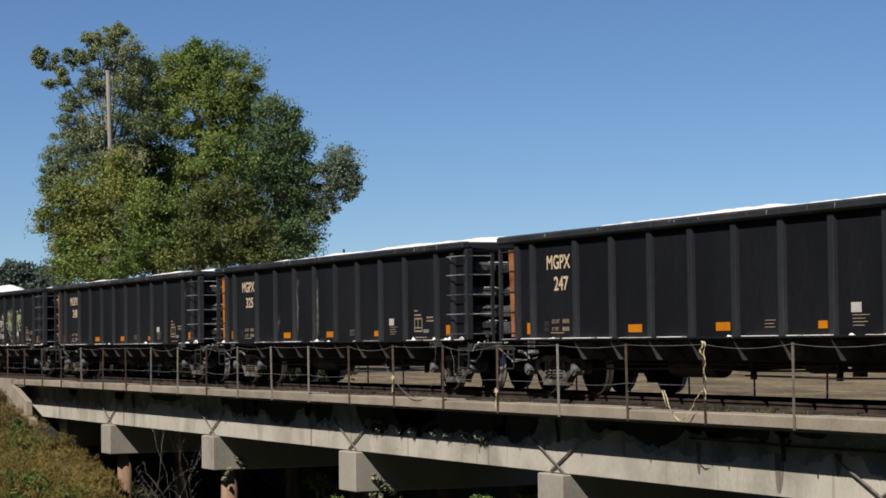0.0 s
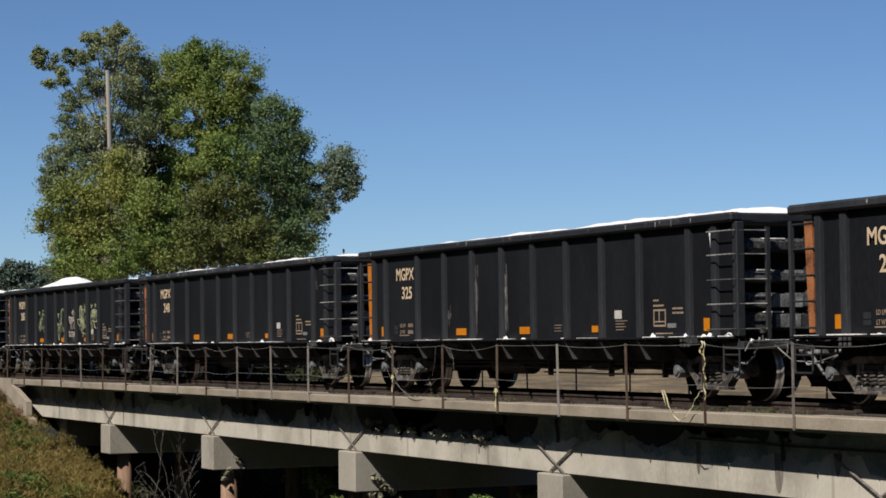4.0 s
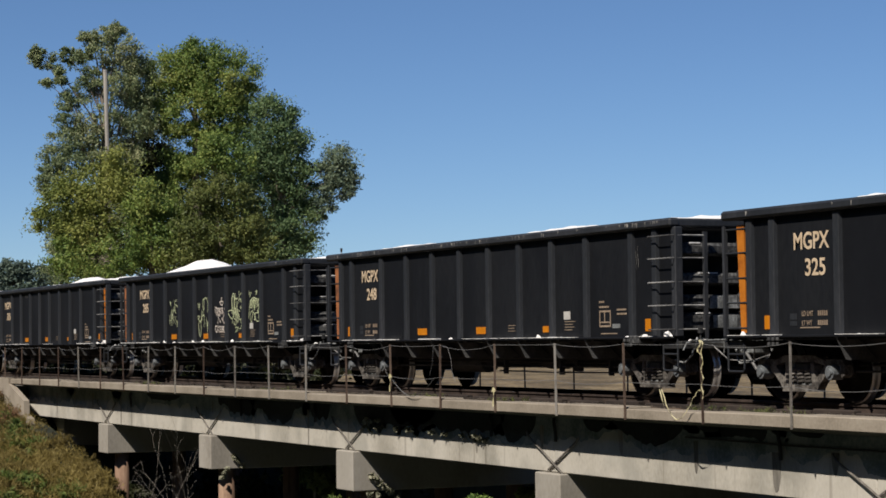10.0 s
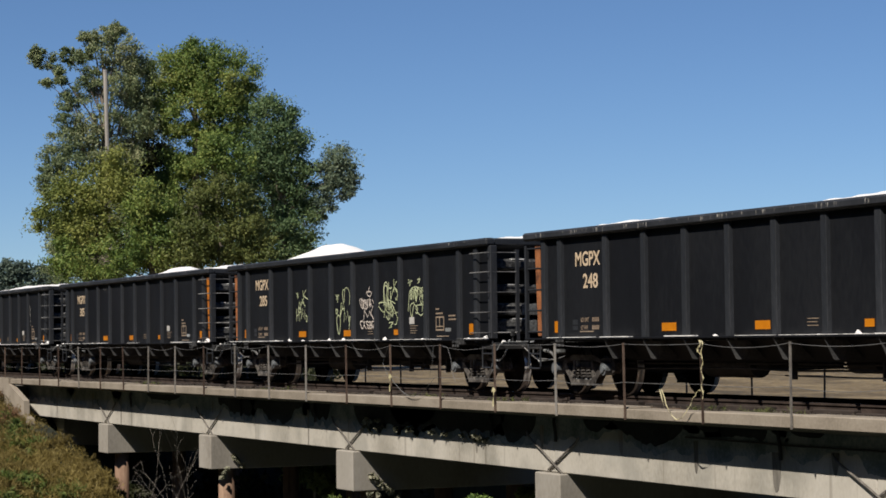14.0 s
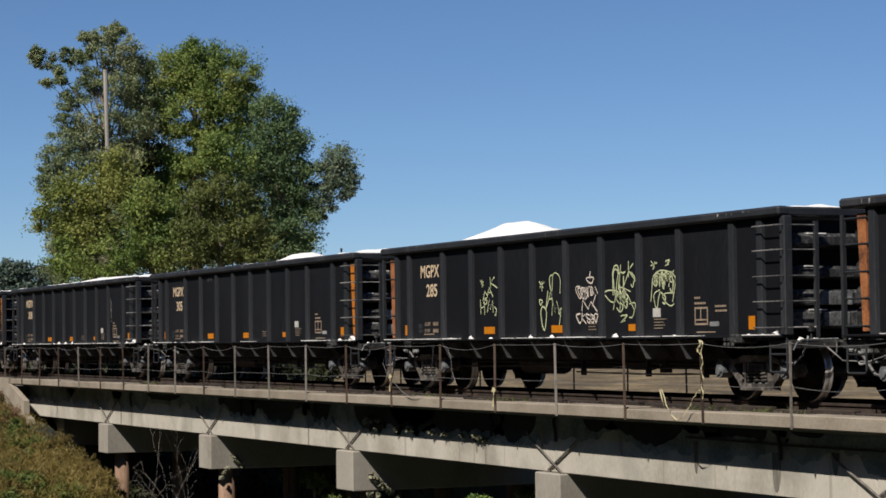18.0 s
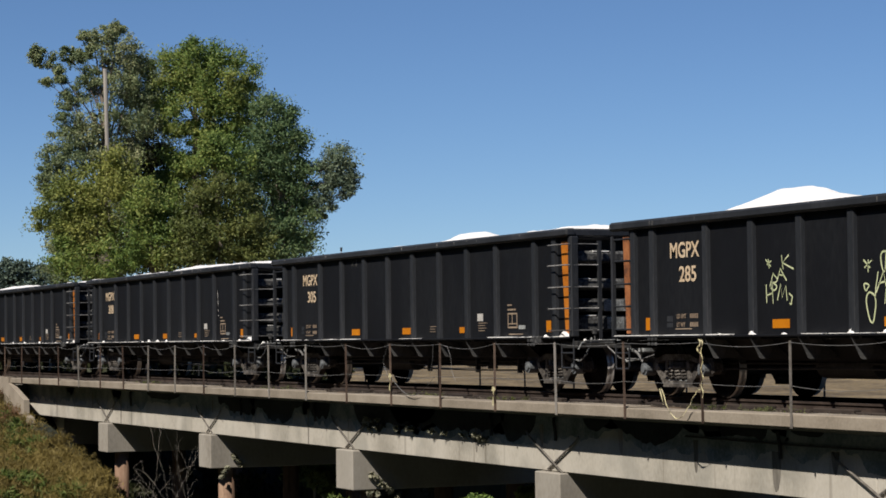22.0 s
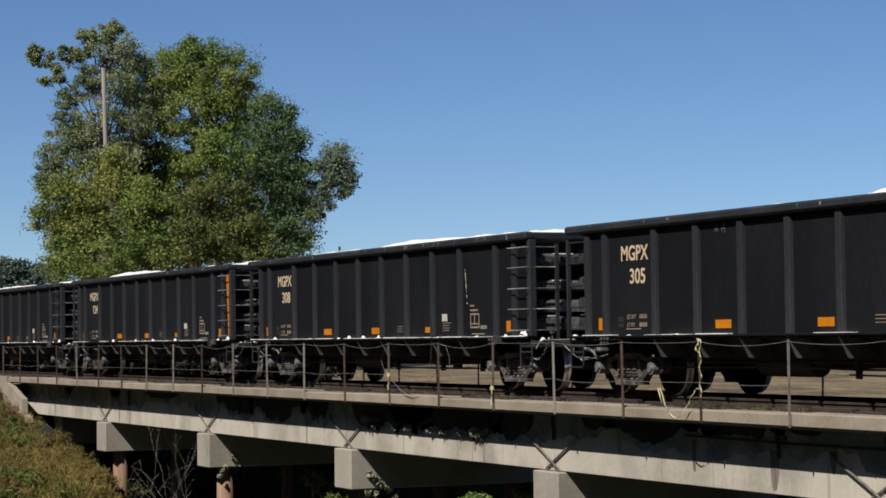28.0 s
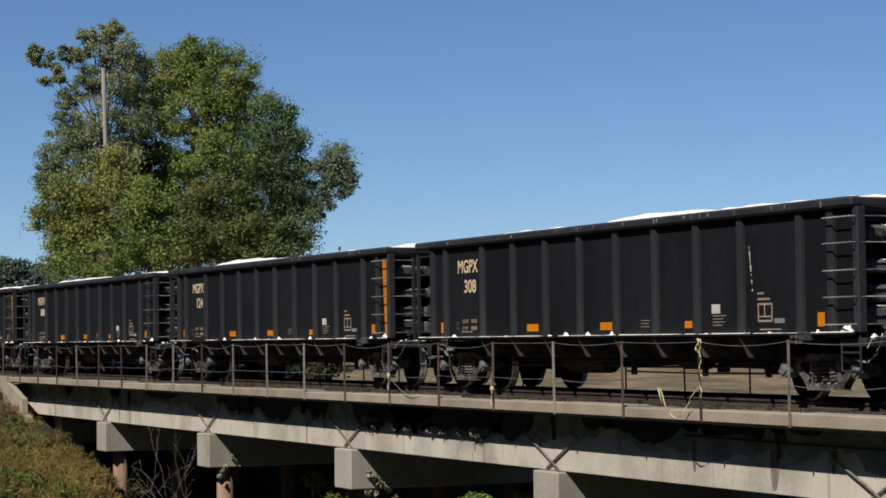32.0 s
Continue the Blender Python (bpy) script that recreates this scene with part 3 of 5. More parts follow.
def shared(key, make, material, smooth_it=False):
    """Mesh data built once and shared by alike parts."""
    if key not in MESH:
        bm = make()
        me = bpy.data.meshes.new(key)
        bm.to_mesh(me)
        bm.free()
        me.materials.append(material)
        if smooth_it:
            me.shade_smooth()
        MESH[key] = me
    return MESH[key]


def place(name, key, make, material, parent, m=None, label="", smooth_it=False):
    ob = part_of(name, shared(key, make, material, smooth_it), None, parent, label)
    if m:
        ob.matrix_basis = m
    return ob


def side_frame():
    bm = bmesh.new()
    for out in ([(-0.7, 0.6), (-0.4, 0.7), (0.4, 0.7), (0.7, 0.6), (0.7, 0.54), (0.4, 0.6), (-0.4, 0.6), (-0.7, 0.54)],
                [(-0.46, 0.17), (0.46, 0.17), (0.4, 0.27), (-0.4, 0.27)],
                [(0.3, 0.26), (0.4, 0.26), (0.36, 0.62), (0.28, 0.62)], [(-0.3, 0.26), (-0.4, 0.26), (-0.36, 0.62), (-0.28, 0.62)],
                [(0.42, 0.18), (0.5, 0.28), (0.84, 0.58), (0.7, 0.62), (0.36, 0.3)], [(-0.42, 0.18), (-0.5, 0.28), (-0.84, 0.58), (-0.7, 0.62), (-0.36, 0.3)],
                [(0.66, 0.64), (1.06, 0.64), (1.12, 0.56), (1.12, 0.42), (1.04, 0.38), (1.02, 0.56), (0.76, 0.56), (0.74, 0.46)], [(-0.66, 0.64), (-1.06, 0.64), (-1.12, 0.56), (-1.12, 0.42), (-1.04, 0.38), (-1.02, 0.56), (-0.76, 0.56), (-0.74, 0.46)]):
        p = prism(out, "y", -0.07, 0.07)
        me = bpy.data.meshes.new("tmp")
        p.to_mesh(me)
        p.free()
        bm.from_mesh(me)
        bpy.data.meshes.remove(me)
    return bm


def spring():
    turns, n = 4.5, 54
    return tube([(0.07 * math.cos(6.28319 * turns * k / n), 0.07 * math.sin(6.28319 * turns * k / n), 0.28 + 0.24 * k / n) for k in range(n + 1)], 0.02, 5)


def truck(car, x, tint):
    t = empty("truck", pose(x, 0, 0))
    t.parent = car
    for sy in (-1, 1):
        place("side_frame", "side_frame", side_frame, M_FRAME, t, pose(0, sy * 1.08, 0), "dusty cast steel side frame")
        for dx in (-0.19, 0.0, 0.19):
            place("spring", "spring", spring, M_FRAME, t, pose(dx, sy * 1.1, 0))
        for sx in (-0.889, 0.889):
            cap = place("bearing_cap", "bearing_cap" + tint, lambda: rods(((0, -0.1, 0), (0, 0.1, 0), 0.108), ((0, -0.125, 0), (0, 0.12, 0), 0.06), *[((0.075 * math.cos(2.0944 * k), -0.118, 0.075 * math.sin(2.0944 * k)), (0.075 * math.cos(2.0944 * k), 0.0, 0.075 * math.sin(2.0944 * k)), 0.018) for k in range(3)], seg=14), M_BLUE, t, pose(sx, sy * 1.15, R_WHEEL, 0, 0, 0 if sy < 0 else 180))
            place("bearing_adapter", "bearing_adapter", lambda: prism([(-0.16, 0.0), (-0.13, 0.14), (-0.06, 0.2), (0.06, 0.2), (0.13, 0.14), (0.16, 0.0), (0.12, 0.0), (0.09, 0.1), (-0.09, 0.1), (-0.12, 0.0)], "y", -0.1, 0.1), M_STEEL, t, pose(sx, sy * 1.03, R_WHEEL - 0.02))
    for sy in (-1, 1):
        place("friction_wedge", "friction_wedge", lambda: boxes((-0.045, 0.045, -0.06, 0.06, 0.44, 0.6), bevel=0.01), M_STEEL, t, pose(-0.285, sy * 1.07, 0))
        place("friction_wedge", "friction_wedge", None, M_STEEL, t, pose(0.285, sy * 1.07, 0))
        place("spring_plank", "spring_plank", lambda: boxes((-0.3, 0.3, -0.09, 0.09, 0.26, 0.29)), M_STEEL, t, pose(0, sy * 1.05, 0))
    place("bolster", "bolster", lambda: boxes((-0.2, 0.2, -1.13, 1.13, 0.46, 0.6), (-0.26, 0.26, -0.5, 0.5, 0.58, 0.7), bevel=0.03), M_DARK, t)
    for sx in (-1, 1):
        place("brake_beam", "brake_beam", lambda: boxes((-0.03, 0.03, -0.8, 0.8, 0.36, 0.46)), M_DARK, t, pose(0.39 * sx, 0, 0))
        for sy in (-1, 1):
            place("brake_shoe", "brake_shoe%d" % sx, lambda: prism([(sx * 0.42, 0.28), (sx * 0.47, 0.3), (sx * 0.44, 0.45), (sx * 0.46, 0.6), (sx * 0.4, 0.58), (sx * 0.37, 0.44)], "y", -0.05, 0.05), M_STEEL, t, pose(0, sy * 0.755, 0))
    for sx in (-0.889, 0.889):
        w = empty("wheelset", pose(x + sx, 0, R_WHEEL))
        w.parent = car
        WHEELSETS.append((w, x + sx))
        for sy in (-1, 1):
            if "wheel" not in MESH:
                MESH["wheel"] = wheel_mesh("wheel")
            ob = part_of("wheel", MESH["wheel"], None, w)
            ob.matrix_basis = pose(0, sy * 0.755, 0, 0, 0, 0 if sy < 0 else 180)
        place("axle", "axle", lambda: rods(((0, -1.0, 0), (0, 1.0, 0), 0.085), seg=12), M_DARK, w)


WHEELSETS, CARS, LOADS = [], [], []
PY = -1.5          # outer face of the side sheets


def text_mesh(name, body, size, material, parent, m, label="", extrude=0.0015, width=1.0):
    cu = bpy.data.curves.new(name, "FONT")
    cu.body, cu.size, cu.extrude = body, size, extrude
    cu.offset = size * 0.018
    cu.align_x, cu.align_y = "LEFT", "BOTTOM_BASELINE"
    tmp = bpy.data.objects.new(name, cu)
    me = bpy.data.meshes.new_from_object(tmp)
    bpy.data.objects.remove(tmp)
    bpy.data.curves.remove(cu)
    me.materials.append(material)
    ob = part_of(name, me, None, parent, label)
    ob.matrix_basis = m @ Matrix.Diagonal((width, 1, 1, 1))
    return ob


def on_side(x, z, out=0.004):
    return pose(x, PY - out, z, 90, 0, 0)


def flat(*list_of):
    """Flat painted bars (x0, x1, z0, z1) on the near side."""
    return boxes(*[(x0, x1, PY - 0.005, PY - 0.001, z0, z1) for x0, x1, z0, z1 in list_of])


def stencil_lines(x, z, widths, step, thick):
    """Short broken bars, one row under another, for stencilled lines too small to read."""
    out = []
    for r, w in enumerate(widths):
        u = x
        k = 0
        while u < x + w - 0.01:
            length = (0.05, 0.09, 0.06, 0.11)[(k + r) % 4] * thick / 0.04
            out.append((u, min(u + length, x + w), z - r * step - thick, z - r * step))
            u += length + 0.35 * thick
            k += 1
    return flat(*out)


def ribbon(bm, pts, w):
    """A painted stroke of width w through (x, z) points on the near side."""
    v = []
    for i, p in enumerate(pts):
        a, b = Vector(pts[max(i - 1, 0)]), Vector(pts[min(i + 1, len(pts) - 1)])
        d = (b - a).normalized() if (b - a).length else Vector((1, 0))
        n = Vector((-d.y, d.x)) * w / 2
        v.append([bm.verts.new((p[0] + s * n.x, PY - 0.004, p[1] + s * n.y)) for s in (-1, 1)])
    for a, b in zip(v, v[1:]):
        bm.faces.new((a[0], a[1], b[1], b[0]))


def span(sx, a, b):
    return (min(sx * a, sx * b), max(sx * a, sx * b))


def spill(seed):
    """White powder that lies along the sill ledge: thin streaks and small peaks."""
    rng = random.Random(seed)
    bm = bmesh.new()
    x = -HALF + 0.1
    while x < HALF - 0.1:
        w = rng.uniform(0.25, 1.1)
        if rng.random() < 0.72:
            r = boxes((x, min(x + w, HALF - 0.05), -1.6, -1.505, SILL, SILL + rng.uniform(0.006, 0.016)))
            me = bpy.data.meshes.new("tmp")
            r.to_mesh(me)
            r.free()
            bm.from_mesh(me)
            bpy.data.meshes.remove(me)
        if rng.random() < 0.45:
            h = rng.choice((0.012, 0.018, 0.025, 0.06))
            lump = bmesh.ops.create_icosphere(bm, subdivisions=2, radius=1)["verts"]
            for v in lump:
                q = noise.noise(v.co * 1.7 + Vector((x, seed, 0))) * 0.5
                up = max(v.co.z, -0.2)
                v.co = Vector((x + w / 2 + v.co.x * (h * 0.9 + 0.03) * (1 - 0.92 * max(up, 0)) * (1 + q), -1.555 + v.co.y * 0.042, SILL + up * h * (1 + q)))
        x += w + rng.uniform(0.05, 0.3)
    return bm


def gondola(i, number, right_bar, left_bar):
    rng = random.Random(100 + i)
    c = tagged(empty("gondola_car"), "black ribbed steel gondola car loaded with white powder", "freight car", "gondola cars of the train")
    lo, hi = -6.78, 7.33
    for sy in (-1, 1):
        a, b = (lo, hi) if sy < 0 else (-hi, -lo)
        place("side_sheet", "side_sheet%d" % sy, lambda: boxes((a, b, *span(sy, 1.49, 1.5), SILL, TOP - 0.08)), M_BLACK, c)
        place("top_chord", "top_chord%d" % sy, lambda: boxes((-HALF, HALF + 0.03, *span(sy, 1.43, 1.63), TOP - 0.145, TOP), bevel=0.035), M_RIB, c)
        place("side_sill", "side_sill%d" % sy, lambda: boxes((-HALF, HALF, *span(sy, 1.4, 1.6), SILL - 0.034, SILL), (-HALF, HALF, *span(sy, 1.36, 1.4), SILL - 0.07, SILL - 0.01), bevel=0.006), M_BLACK, c)
        for x in RIBS:
            x = x if sy < 0 else -x
            place("rib", "rib%d" % sy, lambda: prism([(-0.095, sy * 1.5), (-0.076, sy * 1.552), (-0.066, sy * 1.558), (0.06, sy * 1.558), (0.07, sy * 1.552), (0.085, sy * 1.5)], "z", SILL - 0.072, TOP - 0.145), M_RIB, c, pose(x, 0, 0))
        for x in RIBS[2:-2]:
            place("gusset", "gusset%d" % sy, lambda: prism([(sy * 1.585, SILL - 0.036), (sy * 1.56, SILL - 0.08), (sy * 1.42, SILL - 0.345), (sy * 1.39, SILL - 0.36), (sy * 0.86, SILL - 0.36), (sy * 1.22, SILL - 0.036)], "x", -0.008, 0.008), M_GUSSET, c, pose(x, 0, 0))
        place("hopper_sheet", "hopper%d" % sy, lambda: prism([(sy * 1.2, SILL - 0.071), (sy * 0.84, SILL - 0.4), (sy * 0.8, SILL - 0.4), (sy * 1.16, SILL - 0.071)], "x", -4.9, 4.9), M_BLACK, c)
        for x in (-5.98, 5.98):
            for dx in (-0.11, 0.0, 0.11):
                for dz in (0.0, 0.075):
                    place("rivet_plate", "rivet_plate%d" % sy, lambda: boxes((-0.04, 0.04, *span(sy, 1.612, 1.622), -0.026, 0.026), bevel=0.006), M_DUSTY, c, pose(x + dx, 0, SILL - 0.13 + dz))
        place("jacking_pad", "jacking_pad%d" % sy, lambda: boxes((6.0, 6.32, *span(sy, 1.3, 1.62), SILL - 0.12, SILL + 0.02), bevel=0.02), M_DUSTY, c)
    for sx in (-1, 1):
        place("end_sheet", "end_sheet%d" % sx, lambda: prism([(sx * 6.9, TOP - 0.08), (sx * 6.93, TOP - 0.08), (sx * 6.73, SILL), (sx * 6.7, SILL)], "y", -1.48, 1.48), M_BLACK, c)
        place("end_chord", "end_chord%d" % sx, lambda: boxes((*span(sx, 6.98, 7.28), -1.42, 1.42, TOP - 0.145, TOP - 0.002), bevel=0.03), M_RIB, c)
        for z0, z1 in ((1.1, 1.37), (1.43, 1.66), (1.82, 2.01), (2.29, 2.49)):
            place("end_stiffener", "end_stiff%d_%d" % (sx, z0 * 100), lambda: prism([(sx * 6.72, z1 + 0.02), (sx * 7.24, z1), (sx * 7.3, z1 - 0.05), (sx * 7.3, z0 + 0.03), (sx * 7.24, z0), (sx * 6.72, z0 - 0.02)], "y", -1.38, 1.38), M_DUSTY, c)
        place("end_post", "end_post%d" % sx, lambda: boxes((*span(sx, 7.303, 7.36), -0.07, 0.07, SILL, TOP - 0.145), bevel=0.01), M_DUSTY, c, pose(0, 0.55, 0))
        if sx < 0:
            wheel = [(-7.52, -0.62 + 0.29 * math.cos(6.28319 * k / 20), 1.9 + 0.29 * math.sin(6.28319 * k / 20)) for k in range(21)]
            place("hand_brake_wheel", "hand_brake_wheel", lambda: tube(wheel, 0.02, 6), M_STEEL, c, None, "pale worn hand brake wheel", True)
            place("brake_housing", "brake_housing", lambda: prism([(-7.3, 1.62), (-7.3, 2.16), (-7.42, 2.08), (-7.45, 1.8), (-7.42, 1.66)], "y", -0.82, -0.42), M_STEEL, c, None, "pale hand brake gear housing")
            place("brake_chain", "brake_chain", lambda: tube([(-7.42, -0.62, 1.66), (-7.44, -0.6, 1.3), (-7.46, -0.62, 0.98)], 0.016, 5), M_STEEL, c)
            for k in range(3):
                place("wheel_spoke", "wheel_spoke", lambda: rods(((-7.5, -0.29, 0), (-7.5, 0.29, 0), 0.014)), M_STEEL, c, pose(0, -0.62, 1.9, 60 * k, 0, 0))
        else:
            place("side_plate", "side_plate", lambda: boxes((7.303, 7.315, -0.86, -0.3, 1.44, 1.64), (7.303, 7.315, -0.8, -0.35, 1.13, 1.33), bevel=0.003), M_STEEL, c, None, "pale dusted plates on the end wall")
        for z in (1.11, 1.49, 1.86, 2.24, 2.6):
            place("ladder_rung", "end_rung%d" % sx, lambda: rods(((sx * 7.42, -sx * -1.5, 0), (sx * 7.42, -sx * -1.02, 0), 0.014), ((sx * 7.3, -sx * -1.5, 0), (sx * 7.43, -sx * -1.5, 0), 0.014)) if sx > 0 else rods(((-7.42, -1.5, 0), (-6.72, -1.52, 0), 0.014)), M_RIB, c, pose(0, 0 if sx < 0 else 0, z)) if sx < 0 else place("ladder_rung", "end_rung1", lambda: rods(((7.42, -1.52, 0), (7.42, -1.0, 0), 0.012)), M_RUNG, c, pose(0, 0, z))
        place("ladder_stile", "stile%d" % sx, lambda: boxes((*span(sx, 7.38, 7.44), *((-1.03, -0.97) if sx > 0 else (-1.54, -1.48)), SILL - 0.05, 2.66)), M_RIB, c)
        for sy in (-1, 1):
            if sx * sy < 0:
                place("corner_post", "corner%d%d" % (sx, sy), lambda: boxes((*span(sx, 7.3, 7.43), *span(sy, 1.42, 1.56), SILL, TOP - 0.145), bevel=0.012), M_RIB, c)
            place("stirrup_step", "stirrup", lambda: tube([(-0.22, 0, 0.98), (-0.22, 0, 0.5), (-0.2, 0, 0.46), (0.2, 0, 0.46), (0.22, 0, 0.5), (0.22, 0, 0.98)], 0.018, 6), M_RIB, c, pose(sx * 7.15, sy * 1.5, 0))
            place("step_bar", "step_bar", lambda: rods(((-0.22, 0, 0.72), (0.22, 0, 0.72), 0.016)), M_RIB, c, pose(sx * 7.15, sy * 1.5, 0))
        place("end_sill", "end_sill%d" % sx, lambda: boxes((*span(sx, 6.9, 7.48), -1.5, 1.5, SILL - 0.2, SILL - 0.075), bevel=0.01), M_DARK, c)
        place("coupler", "coupler%d" % sx, lambda: boxes((*span(sx, 7.4, 8.02), -0.1, 0.1, 0.76, 0.96), (*span(sx, 7.9, 8.13), -0.17, 0.15, 0.72, 1.0), bevel=0.03), M_STEEL, c)
        place("uncoupling_lever", "lever%d" % sx, lambda: tube([(sx * 7.5, sx * -1.48, 0.78), (sx * 7.54, sx * -1.44, 0.9), (sx * 7.56, sx * -0.7, 0.9), (sx * 7.75, sx * -0.3, 0.82), (sx * 7.85, sx * -0.1, 0.95)], 0.013), M_STEEL, c)
        place("air_hose", "hose%d" % sx, lambda: tube([(sx * 7.5, sx * -0.45, 0.8), (sx * 7.7, sx * -0.42, 0.7), (sx * 7.9, sx * -0.35, 0.42), (sx * 8.13, sx * -0.3, 0.36)], 0.025), M_HOSE, c)
        place("grab_iron", "grab_iron%d" % sx, lambda: tube([(sx * 7.49, -1.4, 0.9), (sx * 7.56, -1.38, 0.93), (sx * 7.57, -0.75, 0.94), (sx * 7.49, -0.72, 0.9)], 0.012), M_STEEL, c)
        place("angle_cock", "angle_cock%d" % sx, lambda: rods(((sx * 7.46, sx * -0.46, 0.78), (sx * 7.62, sx * -0.44, 0.76), 0.045), ((sx * 7.54, sx * -0.46, 0.78), (sx * 7.54, sx * -0.46, 0.9), 0.02)), M_STEEL, c)
        place("train_pipe", "train_pipe%d" % sx, lambda: tube([(sx * 6.9, -0.62, 0.7), (sx * 7.2, -0.66, 0.62), (sx * 7.45, -0.7, 0.74), (sx * 7.5, -0.72, 0.95)], 0.018), M_STEEL, c)
        place("draft_casting", "draft_casting%d" % sx, lambda: boxes((*span(sx, 7.4, 7.62), -0.28, 0.28, 0.7, 0.99), bevel=0.03), M_STEEL, c)
        place("coupler_cable", "coupler_cable%d" % sx, lambda: tube([(sx * 7.5, -0.95, 0.86), (sx * 7.75, -0.8, 0.62), (sx * 7.95, -0.5, 0.6), (sx * 8.1, -0.25, 0.7)], 0.012), M_HOSE, c)
        place("end_pipe", "end_pipe%d" % sx, lambda: tube([(sx * 6.95, -1.3, 0.62), (sx * 7.3, -1.34, 0.58), (sx * 7.46, -1.3, 0.7), (sx * 7.47, -1.2, 0.98)], 0.016), M_STEEL, c)
        place("retainer_valve", "retainer_valve%d" % sx, lambda: boxes((*span(sx, 7.38, 7.46), -1.16, -1.08, 1.04, 1.14), (*span(sx, 7.41, 7.44), -1.13, -1.1, 0.9, 1.04), bevel=0.01), M_DUSTY, c)
        place("glad_hand", "glad_hand%d" % sx, lambda: boxes((*span(sx, 8.05, 8.2), sx * -0.3 - 0.05, sx * -0.3 + 0.05, 0.31, 0.41), bevel=0.015), M_STEEL, c)
        place("coupler_knuckle", "coupler_knuckle%d" % sx, lambda: rods(((sx * 8.04, sx * 0.13, 0.7), (sx * 8.04, sx * 0.13, 1.02), 0.07), seg=10), M_STEEL, c)
        truck(c, sx * 6.0, "blue" if i in (0, 2) and sx < 0 else "")
    for z in (1.11, 1.49, 1.86, 2.24, 2.6):
        place("ladder_rung", "side_rung", lambda: tube([(6.72, -1.6, 0), (6.72, -1.65, 0), (7.4, -1.65, 0), (7.4, -1.57, 0)], 0.012), M_RUNG, c, pose(0, 0, z))
    place("center_sill", "center_sill", lambda: boxes((-7.4, 7.4, -0.35, 0.35, 0.66, SILL - 0.08)), M_DARK, c)
    place("floor_sheet", "floor_sheet", lambda: boxes((-6.75, 6.75, -1.48, 1.48, SILL - 0.03, SILL + 0.01)), M_DARK, c)
    place("brake_cylinder", "brake_cylinder", lambda: rods(((1.2, -0.55, 0.6), (1.9, -0.55, 0.6), 0.17), ((1.9, -0.55, 0.6), (2.3, -0.55, 0.6), 0.03), seg=14), M_DARK, c)
    place("air_reservoir", "air_reservoir", lambda: rods(((-2.6, -0.62, 0.54), (-1.2, -0.62, 0.54), 0.2), seg=16), M_DARK, c)
    place("brake_rod", "brake_rod", lambda: tube([(-4.9, -0.3, 0.48), (-1.0, -0.42, 0.52), (1.5, -0.42, 0.5), (4.9, -0.3, 0.42)], 0.018), M_DARK, c)
    place("brake_rod", "outer_brake_rod", lambda: tube([(-4.8, -1.0, 0.47), (-1.2, -1.05, 0.5), (0.4, -1.05, 0.47), (4.9, -1.02, 0.5)], 0.018), M_DARK, c)
    place("brake_rod", "lower_brake_rod", lambda: tube([(0.2, -1.1, 0.4), (2.4, -1.1, 0.38), (4.95, -1.05, 0.4)], 0.014), M_DARK, c)
    for x in (0.35, 2.6, 4.4):
        place("rod_hanger", "rod_hanger", lambda: boxes((-0.025, 0.025, -1.09, -1.0, 0.34, 0.6)), M_DARK, c, pose(x, 0, 0))
    place("brake_pipe", "brake_pipe", lambda: tube([(-5.0, -0.8, 0.56), (0, -0.8, 0.57), (4.9, -0.8, 0.55)], 0.022), M_DARK, c)
    for x in (2.75, 4.1):
        place("hanger_bracket", "hanger_bracket", lambda: boxes((-0.06, 0.06, -0.85, -0.78, 0.42, 0.94), (-0.1, 0.1, -0.86, -0.74, 0.4, 0.48)), M_DARK, c, pose(x, 0, 0))
    for x in (-0.6, 1.3):
        place("outlet_door", "outlet_door", lambda: prism([(-0.5, 0.6), (0.5, 0.6), (0.42, 0.46), (-0.42, 0.46)], "y", -0.7, 0.7), M_DARK, c, pose(x * 2.2, 0, 0))
    # paint and plates of the near side
    if number:
        text_mesh("reporting_mark", "MGPX", 0.34, M_LETTER, c, on_side(-5.59, 2.23), "cream stencilled reporting mark", width=0.95)
        text_mesh("car_number", number, 0.34, M_LETTER, c, on_side(-5.31, 1.85), "cream stencilled car number", width=1.04)
    else:
        text_mesh("reporting_mark", "MGPX", 0.34, M_LETTER, c, on_side(-5.59, 2.23), "cream stencilled reporting mark", width=0.95)
        for k in range(3):
            place("number_bar", "number_bar", lambda: flat((0, 0.14, 1.87, 2.09)), M_LETTER, c, pose(-5.21 + 0.19 * k, 0, 0))
    text_mesh("weight_stencil", "LD LMT", 0.1, M_STENCIL, c, on_side(-5.4, 1.27), width=0.85)
    text_mesh("weight_stencil", "LT WT", 0.1, M_STENCIL, c, on_side(-5.4, 1.135), width=0.85)
    tagged(place("weight_bar", "weight_bar", lambda: flat(*[(-5.0 + 0.05 * k, -4.966 + 0.05 * k, z, z + 0.072) for z in (1.27, 1.135) for k in range(5)]), M_STENCIL, c), kind="stuff")
    tagged(place("stencil_line", "stencil_line", lambda: stencil_lines(-5.44, 1.112, (0.5,), 0.05, 0.018), M_STENCIL, c), kind="stuff")
    place("faded_plate", "faded_plate", lambda: flat((-5.7, -5.52, 1.13, 1.2), (-5.7, -5.52, 1.22, 1.31)), M_RIB, c)
    tagged(place("small_stencil", "small_stencil", lambda: stencil_lines(1.38, 1.24, (0.3, 0.26, 0.28), 0.05, 0.012), M_STENCIL, c), kind="stuff")
    place("white_label", "white_label", lambda: flat((3.55, 3.79, 1.315, 1.455)), M_LABEL, c)
